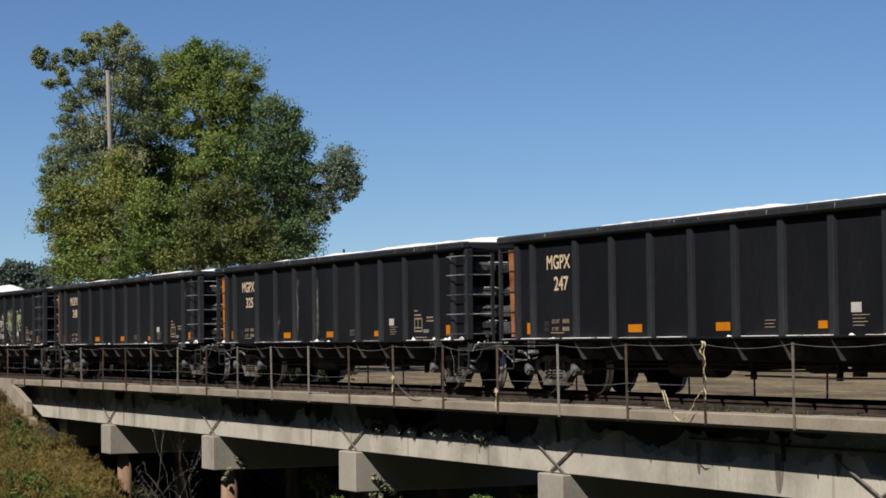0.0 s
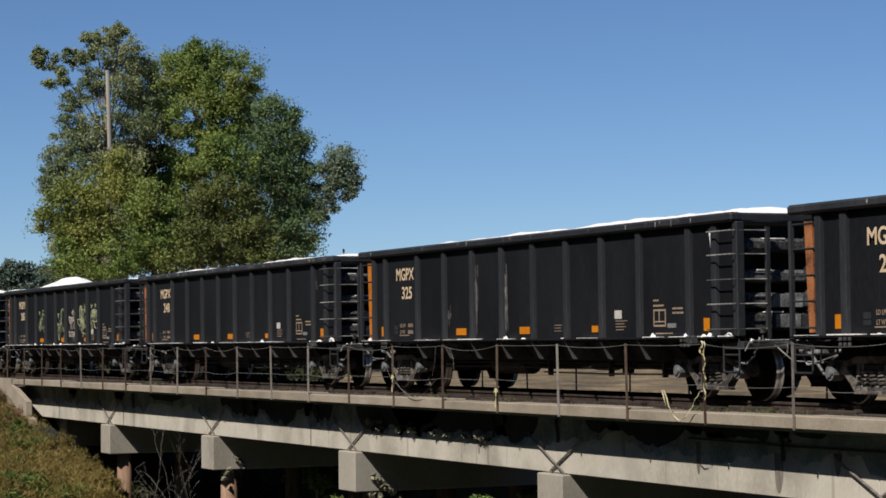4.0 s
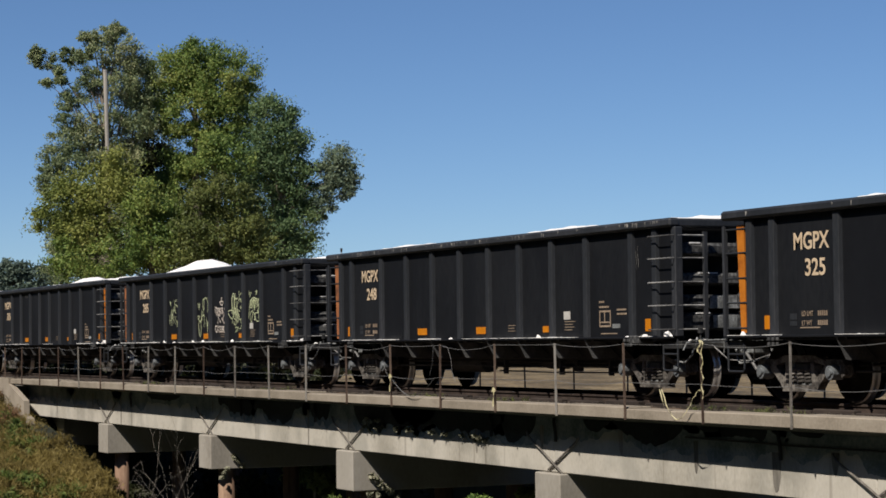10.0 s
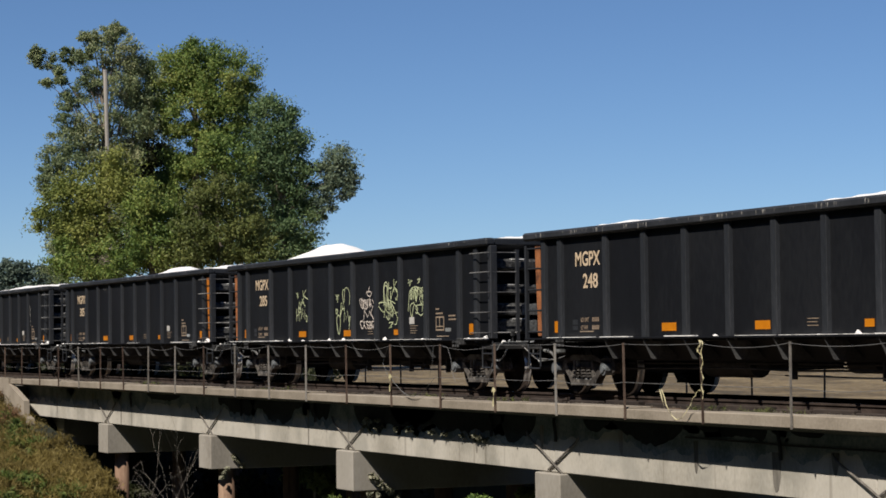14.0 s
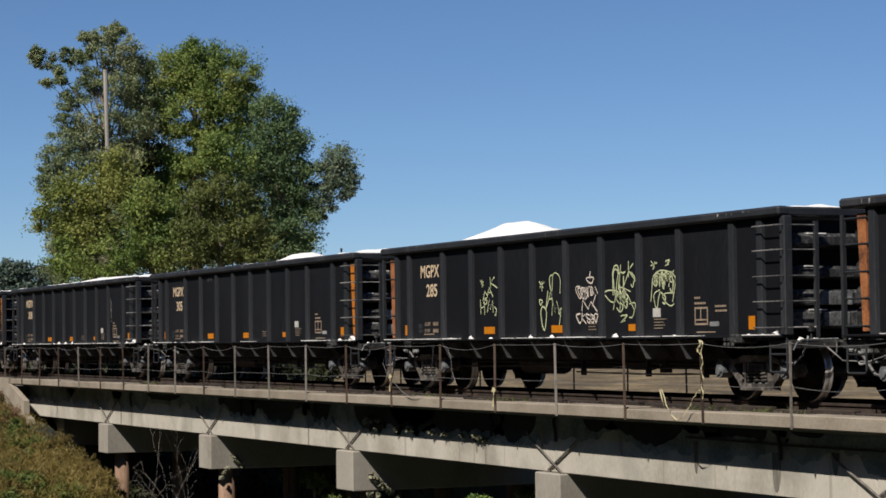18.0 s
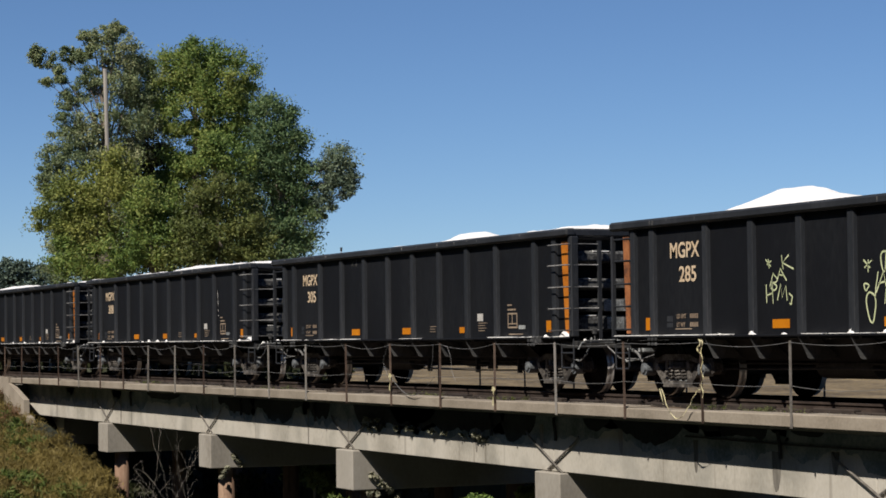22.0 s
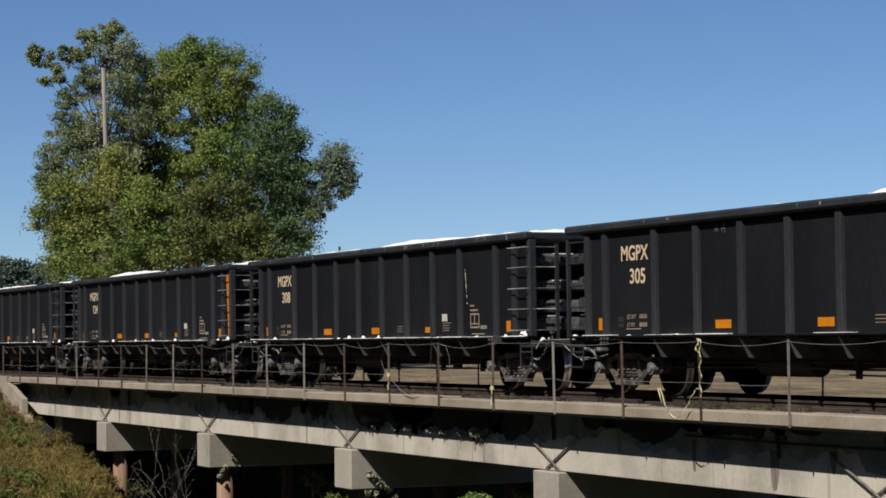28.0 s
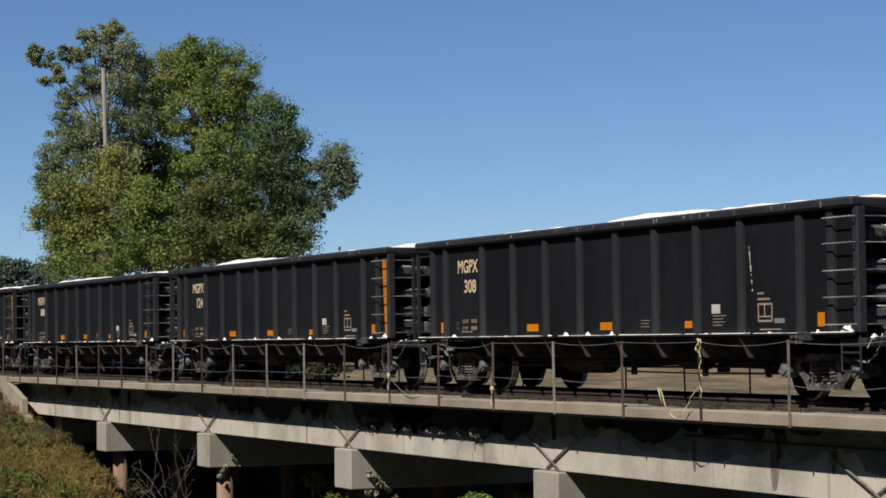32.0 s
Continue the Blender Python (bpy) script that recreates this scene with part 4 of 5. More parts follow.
    tagged(place("label_line", "label_line", lambda: stencil_lines(3.58, 1.285, (0.4, 0.3, 0.36, 0.28), 0.048, 0.012), M_STENCIL, c), kind="stuff")
    place("test_frame", "test_frame", lambda: flat((4.83, 5.22, 1.42, 1.45), (4.83, 5.22, 1.17, 1.2), (4.83, 4.86, 1.2, 1.42), (5.19, 5.22, 1.2, 1.42), (4.86, 5.19, 1.24, 1.262), (5.0, 5.022, 1.262, 1.42)), M_STENCIL, c)
    tagged(place("frame_stencil", "frame_stencil", lambda: stencil_lines(4.83, 1.61, (0.17, 0.33), 0.085, 0.032), M_STENCIL, c), kind="stuff")
    if i in (0, 1, 2):
        tagged(place("empty_stencil", "empty_stencil", lambda: stencil_lines(5.43, 1.47, (0.33, 0.33), 0.07, 0.03), M_STENCIL, c), kind="stuff")
    place("grey_plate", "grey_plate", lambda: flat((5.27, 5.54, 1.15, 1.22)), M_STEEL, c)
    tagged(place("lower_stencil", "lower_stencil", lambda: stencil_lines(4.88, 1.07, (0.55,), 0.05, 0.018), M_STENCIL, c), kind="stuff")
    for key, box in (("reflector_a", (-2.68, -2.24, 1.09, 1.22)), ("reflector_b", (0.03, 0.43, 1.09, 1.22)), ("reflector_c", (2.76, 2.98, 1.1, 1.21)), ("reflector_d", (6.37, 6.54, 1.09, 1.29)), ("reflector_e", (-6.36, -6.19, 1.09, 1.29))):
        place("reflector", key, lambda: boxes((box[0], box[1], PY - 0.008, PY - 0.001, box[2], box[3])), M_REFLECT, c, None, "amber reflector strip")
    for bar, sx in ((right_bar, 1), (left_bar, -1)):
        if bar:
            def wedge():
                x = 7.0 if sx > 0 else -6.98
                bm = bmesh.new()
                q = [(x - 0.03, -1.515, 2.66), (x + 0.26, -1.515, 2.66), (x + 0.285, -1.5, 1.04), (x + 0.08, -1.5, 1.04)] if sx > 0 else [(-7.07, -1.515, 2.66), (-6.87, -1.515, 2.66), (-6.84, -1.515, 1.04), (-6.98, -1.515, 1.04)]
                a = [bm.verts.new(p) for p in q]
                b = [bm.verts.new((p[0], p[1] + 0.06, p[2])) for p in q]
                bm.faces.new(a), bm.faces.new(b[::-1])
                for k in range(4):
                    bm.faces.new((a[k], b[k], b[(k + 1) % 4], a[(k + 1) % 4]))
                bmesh.ops.recalc_face_normals(bm, faces=bm.faces[:])
                return bm
            place("corner_plate", "corner_plate%d%s" % (sx, bar), wedge, M_ORANGE if bar == "orange" else M_RUST, c, None, "%s painted corner plate" % bar)
    for k, (x, y, z, h) in enumerate(((7.12, -1.53, SILL, 0.1), (7.42, -1.3, SILL - 0.075, 0.05), (6.45, -1.56, SILL, 0.045), (7.2, -0.9, SILL - 0.07, 0.06))):
        h *= rng.uniform(0.5, 1.0)
        bm = bmesh.new()
        bmesh.ops.create_icosphere(bm, subdivisions=2, radius=1)
        for v in bm.verts:
            q = noise.noise(v.co * 1.9 + Vector((i * 3.1, k * 2.3, 0))) * 0.6
            up = max(v.co.z, -0.15)
            v.co = Vector((v.co.x * h * 1.25 * (1 - 0.7 * max(up, 0)) * (1 + q), v.co.y * min(h, 0.07) * (1 + q), up * h * (1 + q)))
        ob = part("powder_mound", bm, M_WHITE, c)
        ob.matrix_basis = pose(x, y, z)
    for z in (1.37, 2.01, 2.49):
        w = rng.uniform(0.1, 0.45)
        ob = part("powder_streak", boxes((7.05, 7.29, -1.36 + w, -1.36 + 2 * w, z - 0.012, z + 0.006)), M_WHITE, c)
    sp = part("powder_spill", spill(300 + i), M_WHITE, c, "white powder spilled along the sill")
    tagged(sp, kind="stuff")
    CARS.append((c, i))
    return c


def load(i, heaps):
    rng = np.random.default_rng(40 + i)
    ph = rng.random(6) * 6

    def h(X, Y):
        crest = TOP + 0.11 + 0.02 * np.sin(X * 0.8 + ph[0]) + 0.018 * np.sin(X * 1.7 + ph[1])
        for x, w, a in heaps:
            crest = crest + a * np.exp(-np.abs((X - x) / w) ** 2.6)
        if i in CRESTS:
            crest = crest + np.interp(X, *zip(*CRESTS[i])) * np.exp(-(Y / 0.8) ** 2) - 0.035
        edge = np.cos(np.clip(np.abs(Y) / 1.48, 0, 1) * math.pi / 2) ** 0.8
        ends = smooth(6.98, 6.3, np.abs(X))
        low = TOP - 0.1
        lump = 0.014 * np.sin(X * 11.3 + ph[1]) * np.sin(X * 4.1 + Y * 3 + ph[0]) + 0.015 * np.sin(X * 2.9 + ph[5]) * np.sin(Y * 2.3 + X * 1.1) + 0.012 * np.sin(X * 7 + Y * 5 + ph[2]) * np.sin(Y * 8 - X * 3) + 0.01 * np.sin(X * 17 + ph[3]) * np.sin(Y * 13 + ph[4])
        return low + (crest - low) * edge * (0.35 + 0.65 * ends) + lump
    ob = part_of("powder_load", grid_mesh("powder_load", np.linspace(-6.88, 6.88, 160), np.linspace(-1.48, 1.48, 30), h), M_WHITE, smooth=True)
    tagged(ob, "heaped white mineral powder filling the car", "load", "loads in the cars")
    LOADS.append((ob, i))
    return ob


NUMBERS = {-1: "247", 0: "325", 1: "248", 2: "285", 3: "305", 4: "308", 5: "124", 6: "", 7: ""}
RIGHT_BAR = {3: "orange", 5: "orange", 7: "orange"}
LEFT_BAR = {-1: "rust", 0: "orange", 1: "rust", 2: "rust"}
HEAPS = {-1: [(0, 6.3, 0.05), (1, 1, 0.015)], 0: [(1.5, 5.2, 0.06), (1.3, 0.8, 0.03)], 1: [(-3.4, 1.2, 0.02), (0.3, 1.8, 0.03)], 2: [],
         3: [], 4: [(-4.8, 1.2, 0.03), (2, 5.5, 0.035), (0.3, 1.2, 0.03)], 5: [(-4.6, 1.4, 0.1)], 6: [(-2.5, 1.5, 0.06), (-5, 1, 0.05)], 7: [(1, 2, 0.05)]}
CRESTS = {2: [(-7, 0.0), (-6.0, 0.03), (-5.55, 0.065), (-5.25, 0.095), (-5.0, 0.15), (-4.78, 0.24), (-4.5, 0.295), (-4.1, 0.297), (-3.7, 0.28), (-3.4, 0.22), (-3.2, 0.165), (-2.93, 0.14), (-2.38, 0.07), (-1, 0.03), (7, 0.0)],
          3: [(-7, 0.01), (-0.79, 0.055), (-0.33, 0.1), (0.11, 0.183), (0.44, 0.206), (0.87, 0.192), (1.19, 0.144), (1.44, 0.065), (7, 0.055)]}          # crest height along the car, over the usual fill
for i, number in NUMBERS.items():
    gondola(i, number, RIGHT_BAR.get(i), LEFT_BAR.get(i))
    load(i, HEAPS[i])
by_index = {i: c for c, i in CARS}
# sprayed tags on one car: abstract strokes, each drawn in a unit box
def arc(cx, cz, rx, rz, a0, a1, n=12):
    return [(cx + rx * math.cos(math.radians(a0 + (a1 - a0) * k / n)), cz + rz * math.sin(math.radians(a0 + (a1 - a0) * k / n))) for k in range(n + 1)]


STROKES = {"star": [[(0.1, 0.2), (0.9, 0.8)], [(0.1, 0.8), (0.9, 0.2)], [(0.5, 0), (0.5, 1)]],
           "gate": [[(0, 0), (0.1, 1)], [(0.8, 0), (1, 1)], [(0.05, 0.45), (0.9, 0.55)]],
           "tent": [[(0, 0), (0.5, 1), (0.9, 0)], [(0.2, 0.4), (0.8, 0.45)]],
           "belly": [[(0, 0), (0.1, 1)], arc(0.1, 0.75, 0.7, 0.24, 90, -90), arc(0.1, 0.26, 0.85, 0.26, 90, -90)],
           "fork": [[(0, 0), (0.15, 1)], [(0.9, 1), (0.1, 0.45), (1, 0)]],
           "peaks": [[(0, 0), (0.2, 1), (0.5, 0.3), (0.75, 0.95), (1, 0)]],
           }
STROKES.update({"hook": [arc(0.4, 0.5, 0.55, 0.5, 120, -110)],
           "ring": [arc(0.5, 0.5, 0.5, 0.5, 0, 360, 18)],
           "arch": [[(0, 0), (0.05, 0.6)] + arc(0.5, 0.6, 0.45, 0.4, 180, 0) + [(0.95, 0.1)]],
           "snake": [arc(0.5, 0.75, 0.45, 0.25, 20, 270) + arc(0.5, 0.25, 0.5, 0.25, 90, -150)],
           "swan": [arc(0.45, 0.7, 0.45, 0.3, 160, -30) + [(0.1, 0.05), (1, 0.1)]],
           "slash": [[(0.2, 0), (0.5, 0.5), (0.8, 1)]],
           "bend": [arc(0.6, 0.5, 0.6, 0.5, 60, 300)]})


def spray(box, marks, w):
    """marks: (stroke, u0, v0, width, height) in the box (x0, x1, z0, z1)."""
    x0, x1, z0, z1 = box
    bm = bmesh.new()
    rng = random.Random(len(marks))
    for kind, u, v, su, sv in marks:
        lean, swing = rng.uniform(-0.35, 0.35), rng.uniform(-0.3, 0.3)
        for line in STROKES[kind]:
            wob = rng.uniform(0.03, 0.12)
            line = [(a + lean * (b - 0.5) + wob * math.sin(7 * b + 3 * a), b + swing * (a - 0.5) + wob * math.cos(6 * a)) for a, b in line]
            ribbon(bm, [(x0 + (x1 - x0) * (u + a * su), z0 + (z1 - z0) * (v + b * sv)) for a, b in line], w * rng.uniform(0.7, 1.1))
    return bm


def tag(box, material, marks):
    part("spray_tag", spray(box, marks, 0.025), material, by_index[2], "pale sprayed scrawl")


tag((-2.85, -2.15, 1.44, 2.14), M_SPRAY,
    [("star", 0.0, 0.76, 0.24, 0.2), ("fork", 0.6, 0.7, 0.38, 0.3), ("tent", 0.4, 0.48, 0.36, 0.28), ("belly", 0.2, 0.3, 0.26, 0.3), ("gate", 0, 0, 0.28, 0.4), ("peaks", 0.45, 0.05, 0.36, 0.36), ("hook", 0.84, 0, 0.14, 0.2)])
tag((-0.44, 0.42, 1.16, 2.14), M_SPRAY,
    [("star", 0.0, 0.7, 0.24, 0.18), ("ring", 0.08, 0.0, 0.24, 0.42), ("ring", 0.02, 0.44, 0.12, 0.09), ("slash", 0.25, 0.3, 0.2, 0.4), ("tent", 0.36, 0.4, 0.3, 0.3), ("arch", 0.6, 0.62, 0.36, 0.38), ("bend", 0.48, 0.7, 0.16, 0.28), ("peaks", 0.54, 0.22, 0.34, 0.3), ("star", 0.82, 0.24, 0.18, 0.14), ("slash", 0.86, 0.04, 0.1, 0.2)])
tag((0.95, 1.72, 1.24, 2.12), M_SPRAY2,
    [("ring", 0.5, 0.78, 0.32, 0.12), ("slash", 0.6, 0.86, 0.1, 0.14), ("bend", 0.0, 0.5, 0.24, 0.24), ("ring", 0.22, 0.5, 0.24, 0.2), ("arch", 0.42, 0.46, 0.26, 0.24), ("peaks", 0.66, 0.5, 0.34, 0.22), ("peaks", 0.2, 0.22, 0.7, 0.22), ("bend", 0.02, 0.02, 0.2, 0.18), ("fork", 0.24, 0.0, 0.2, 0.18), ("snake", 0.46, 0.02, 0.18, 0.16), ("belly", 0.66, 0.02, 0.16, 0.16), ("ring", 0.84, 0.03, 0.14, 0.16), ("ring", 0.1, 0.52, 0.2, 0.18), ("snake", 0.34, 0.5, 0.2, 0.2), ("arch", 0.56, 0.48, 0.2, 0.24), ("slash", 0.7, 0.34, 0.26, 0.2)])
tag((1.98, 3.0, 1.23, 2.24), M_SPRAY,
    [("ring", 0.0, 0.36, 0.42, 0.2), ("arch", 0.26, 0.46, 0.2, 0.52), ("slash", 0.34, 0.38, 0.3, 0.6), ("bend", 0.46, 0.46, 0.22, 0.4), ("fork", 0.58, 0.46, 0.24, 0.32), ("snake", 0.36, 0.2, 0.24, 0.28), ("peaks", 0.44, 0.18, 0.46, 0.26), ("hook", 0.74, 0.1, 0.26, 0.24), ("swan", 0.5, 0.0, 0.2, 0.14), ("fork", 0.76, 0.7, 0.22, 0.28), ("hook", 0.82, 0.6, 0.16, 0.2), ("ring", 0.28, 0.5, 0.14, 0.42), ("peaks", 0.34, 0.34, 0.3, 0.2), ("arch", 0.5, 0.3, 0.16, 0.3), ("belly", 0.62, 0.26, 0.14, 0.24), ("slash", 0.2, 0.2, 0.22, 0.3)])
tag((3.48, 4.28, 1.42, 2.22), M_SPRAY,
    [("star", 0.0, 0.84, 0.26, 0.16), ("swan", 0.6, 0.88, 0.16, 0.12), ("arch", 0.08, 0.1, 0.9, 0.72), ("ring", 0.14, 0.08, 0.22, 0.34), ("belly", 0.16, 0.5, 0.16, 0.22), ("arch", 0.36, 0.52, 0.14, 0.2), ("tent", 0.52, 0.54, 0.18, 0.2), ("gate", 0.72, 0.54, 0.16, 0.2), ("hook", 0.4, 0.14, 0.2, 0.2), ("bend", 0.5, 0.1, 0.48, 0.26), ("slash", 0.84, 0.3, 0.1, 0.3), ("arch", 0.24, 0.42, 0.16, 0.34), ("ring", 0.44, 0.46, 0.12, 0.3), ("arch", 0.58, 0.44, 0.16, 0.32), ("snake", 0.76, 0.4, 0.16, 0.36)])
# pale drips of paint and powder
def drips(car, list_of, width=0.03, material=None, seed=0):
    rng = random.Random(seed)
    for x, z1, z0, y in list_of:
        bm = bmesh.new()
        for k in range(9):
            u, a = x + rng.gauss(0, width * 0.7), z1 - rng.random() * 0.6 * (z1 - z0)
            b = max(z0, a - rng.uniform(0.12, 0.6) * (z1 - z0))
            w = width * rng.uniform(0.06, 0.18)
            v = [bm.verts.new(p) for p in ((u - w / 2, y, a), (u + w / 2, y, a), (u + w * 0.2 + 0.03 * (a - b), y, b), (u - w * 0.2 + 0.03 * (a - b), y, b))]
            bm.faces.new(v)
        tagged(part("drip_streak", bm, material or M_STREAK, by_index[car], "pale drip streaks"), kind="stuff")


def rim_dust(car, seed, n):
    """Powder that has run over the top chord in small patches."""
    rng = random.Random(seed)
    bm = bmesh.new()
    for k in range(n):
        x, w = rng.uniform(-7, 7), rng.choice((0.008, 0.015, 0.03, 0.05)) * rng.uniform(0.7, 1.4)
        z = rng.uniform(0.02, 0.1)
        v = [bm.verts.new(p) for p in ((x, -1.6325, TOP - 0.036), (x + w, -1.6325, TOP - 0.036), (x + w * rng.uniform(0.5, 0.9), -1.6325, TOP - 0.036 - z * rng.random()), (x + w * 0.3, -1.6325, TOP - 0.036 - z))]
        bm.faces.new(v)
    tagged(part("rim_dust", bm, M_STREAK, by_index[car], "powder streaks on the top chord"), kind="stuff")


M_DRIP = mat("white_powder_drip", [(0.1, 0.1, 0.1), (0.22, 0.22, 0.215), (0.4, 0.4, 0.39)], 0.9, 0, 8, 40, 0)
M_STREAK = mat("pale_drip_streak", [(0.09, 0.088, 0.085), (0.2, 0.195, 0.185), (0.34, 0.33, 0.31)], 0.9, 0, 8, 40, 0)
for k in range(3):
    drips(0, [(-1.79, 2.45, 1.03, -1.504), (-0.52, 2.45, 1.03, -1.504)], 0.055, M_DRIP, seed=2 + k)
drips(0, [(-3.06, 1.7, 1.1, -1.504)], 0.08, seed=12)
drips(1, [(0.66, 2.7, 2.2, -1.504), (6.1, 2.5, 2.1, -1.504)], 0.06, seed=3)
smear = bmesh.new()
edge = [(6.54, 2.67), (6.64, 2.67), (6.655, 2.5), (6.65, 2.3), (6.645, 2.12), (6.63, 2.2), (6.6, 2.35), (6.57, 2.52)]
smear.faces.new([smear.verts.new((x, -1.504, z)) for x, z in edge])
part("powder_smear", smear, M_WHITE, by_index[0], "white powder smear under the top chord")
run_mark = bmesh.new()
for k, (a, b) in enumerate(((2.3, 2.25), (2.23, 2.04), (2.02, 1.92), (1.89, 1.85), (1.8, 1.74), (1.66, 1.63))):
    u, v, w = 4.62 + 0.12 * (2.3 - a), 4.62 + 0.12 * (2.3 - b), 0.009 + 0.006 * (k % 3)
    run_mark.faces.new([run_mark.verts.new(p) for p in ((u - w, -1.504, a), (u + w, -1.504, a), (v + w * 0.5, -1.504, b), (v - w * 0.5, -1.504, b))])
tagged(part("drip_streak", run_mark, M_LABEL, by_index[4], "thin broken white drip"), kind="stuff")
drips(3, [(-2.5, 2.72, 2.5, -1.504)], 0.12, seed=6)

for car, n in ((-1, 16), (0, 24), (1, 80), (2, 12), (3, 12), (4, 26), (5, 24), (6, 24), (7, 24)):
    rim_dust(car, 500 + car, n)

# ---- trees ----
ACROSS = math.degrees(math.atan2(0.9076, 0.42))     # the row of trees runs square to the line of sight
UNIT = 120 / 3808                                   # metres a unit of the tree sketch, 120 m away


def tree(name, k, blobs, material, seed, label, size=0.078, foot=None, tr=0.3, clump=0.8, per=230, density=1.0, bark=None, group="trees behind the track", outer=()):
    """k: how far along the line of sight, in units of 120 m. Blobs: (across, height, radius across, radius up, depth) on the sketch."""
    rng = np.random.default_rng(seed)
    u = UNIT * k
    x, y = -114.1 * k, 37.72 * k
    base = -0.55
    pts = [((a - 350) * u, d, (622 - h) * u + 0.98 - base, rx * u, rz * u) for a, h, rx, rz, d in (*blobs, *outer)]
    t = tagged(empty(name, pose(x, y, base, 0, 0, ACROSS)), label, "tree", group)
    cs, rs = [], []
    for bx, by, bz, rx, rz in pts:
        n = int(density * 13 * max(rx * rz, 0.75))
        d = rng.normal(size=(n, 3))
        d /= np.linalg.norm(d, axis=1)[:, None]
        d *= 0.4 + 0.6 * rng.random((n, 1)) ** 0.5
        c = np.array([bx, by, bz]) + d * np.array([rx, (rx + rz) / 2 * 0.9, rz]) * 0.9
        cs.append(c)
        rs.append(clump * min(max(min(rx, rz) / 0.8, 0.5), 1.0) * (0.45 + 0.8 * rng.random(n)))
    for name_of, lo, hi, m in (("crown", 0, len(blobs), material), ("outer_crown", len(blobs), len(pts), L_SILVER)):
        if hi > lo:
            c, r = np.concatenate(cs[lo:hi]), np.concatenate(rs[lo:hi])
            keep = c[:, 2] > 0.3
            part_of(name_of, leaves_mesh(name_of, c[keep], r[keep], per, size, rng), m, t)
    fx = pts[0][0] if foot is None else (foot - 350) * u
    top = Vector((pts[0][0], pts[0][1], pts[0][2]))
    bm = bmesh.new()
    prev = Vector((fx, 0, 0))
    for s in range(6):
        nxt = Vector((fx, 0, 0)).lerp(top, (s + 1) / 6) + Vector((rng.normal() * 0.12, rng.normal() * 0.12, 0))
        rod(bm, prev, nxt, tr * (1 - s / 7), tr * (1 - (s + 1) / 7), 8)
        prev = nxt
    part("trunk", bm, bark or M_BARK, t)
    for bx, by, bz, rx, rz in pts[1:]:
        a = Vector((fx, 0, 0)).lerp(top, min(0.9, max(0.12, bz / max(top.z, 1) * rng.uniform(0.55, 0.85))))
        end = Vector((bx, by, bz))
        mid = a.lerp(end, 0.5) + Vector((0, 0, 0.4))
        part("limb", tube([a, mid, end], [min(tr * 0.28, 0.03 + 0.05 * rx), min(tr * 0.16, 0.018 + 0.03 * rx), 0.012]), bark or M_BARK, t)
    return t


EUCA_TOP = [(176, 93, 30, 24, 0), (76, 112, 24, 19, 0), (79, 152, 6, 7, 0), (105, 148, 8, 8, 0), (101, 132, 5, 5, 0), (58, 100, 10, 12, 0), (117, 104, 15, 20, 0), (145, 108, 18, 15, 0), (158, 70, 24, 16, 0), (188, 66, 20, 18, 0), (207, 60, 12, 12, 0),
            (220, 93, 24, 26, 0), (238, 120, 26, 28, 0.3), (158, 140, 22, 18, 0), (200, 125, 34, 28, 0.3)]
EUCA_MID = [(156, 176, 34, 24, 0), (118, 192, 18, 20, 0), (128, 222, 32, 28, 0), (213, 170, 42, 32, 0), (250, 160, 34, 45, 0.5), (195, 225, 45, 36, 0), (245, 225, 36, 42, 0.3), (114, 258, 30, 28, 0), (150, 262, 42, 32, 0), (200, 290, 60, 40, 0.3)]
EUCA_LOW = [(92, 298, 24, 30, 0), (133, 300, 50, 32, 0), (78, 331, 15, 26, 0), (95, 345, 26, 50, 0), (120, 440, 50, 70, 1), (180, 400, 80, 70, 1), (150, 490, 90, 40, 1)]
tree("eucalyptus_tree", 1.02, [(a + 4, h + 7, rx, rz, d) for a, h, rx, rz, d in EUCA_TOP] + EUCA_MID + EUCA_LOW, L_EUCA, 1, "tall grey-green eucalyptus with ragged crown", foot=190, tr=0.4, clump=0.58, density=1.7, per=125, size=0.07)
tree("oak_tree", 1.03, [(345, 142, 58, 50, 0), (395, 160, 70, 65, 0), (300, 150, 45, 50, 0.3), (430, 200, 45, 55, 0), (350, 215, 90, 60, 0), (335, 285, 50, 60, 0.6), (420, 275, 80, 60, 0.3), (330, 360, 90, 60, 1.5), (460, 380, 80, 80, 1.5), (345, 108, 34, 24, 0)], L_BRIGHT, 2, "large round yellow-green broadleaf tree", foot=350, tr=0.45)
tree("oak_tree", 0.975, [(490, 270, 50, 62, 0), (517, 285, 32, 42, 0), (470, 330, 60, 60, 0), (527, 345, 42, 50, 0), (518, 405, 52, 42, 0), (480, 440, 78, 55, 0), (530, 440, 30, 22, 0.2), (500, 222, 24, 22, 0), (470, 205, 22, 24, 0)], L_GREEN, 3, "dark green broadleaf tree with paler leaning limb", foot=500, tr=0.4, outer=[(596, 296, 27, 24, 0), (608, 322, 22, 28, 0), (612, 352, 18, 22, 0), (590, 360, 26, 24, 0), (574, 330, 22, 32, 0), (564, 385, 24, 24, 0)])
# Filler tree: the grove's dark hollow painted through its leaf colour.
tree("shaded_tree", 1.07, [(268, 250, 42, 80, 0), (250, 175, 34, 50, 0), (290, 330, 60, 60, 0), (240, 300, 40, 50, 0), (140, 440, 60, 50, 0), (215, 430, 60, 60, 0), (275, 460, 60, 45, 0), (345, 430, 60, 55, 0), (430, 440, 50, 45, 0)], L_SHADE, 10, "tree deep in the grove with shade-dark leaves", foot=265, tr=0.3)
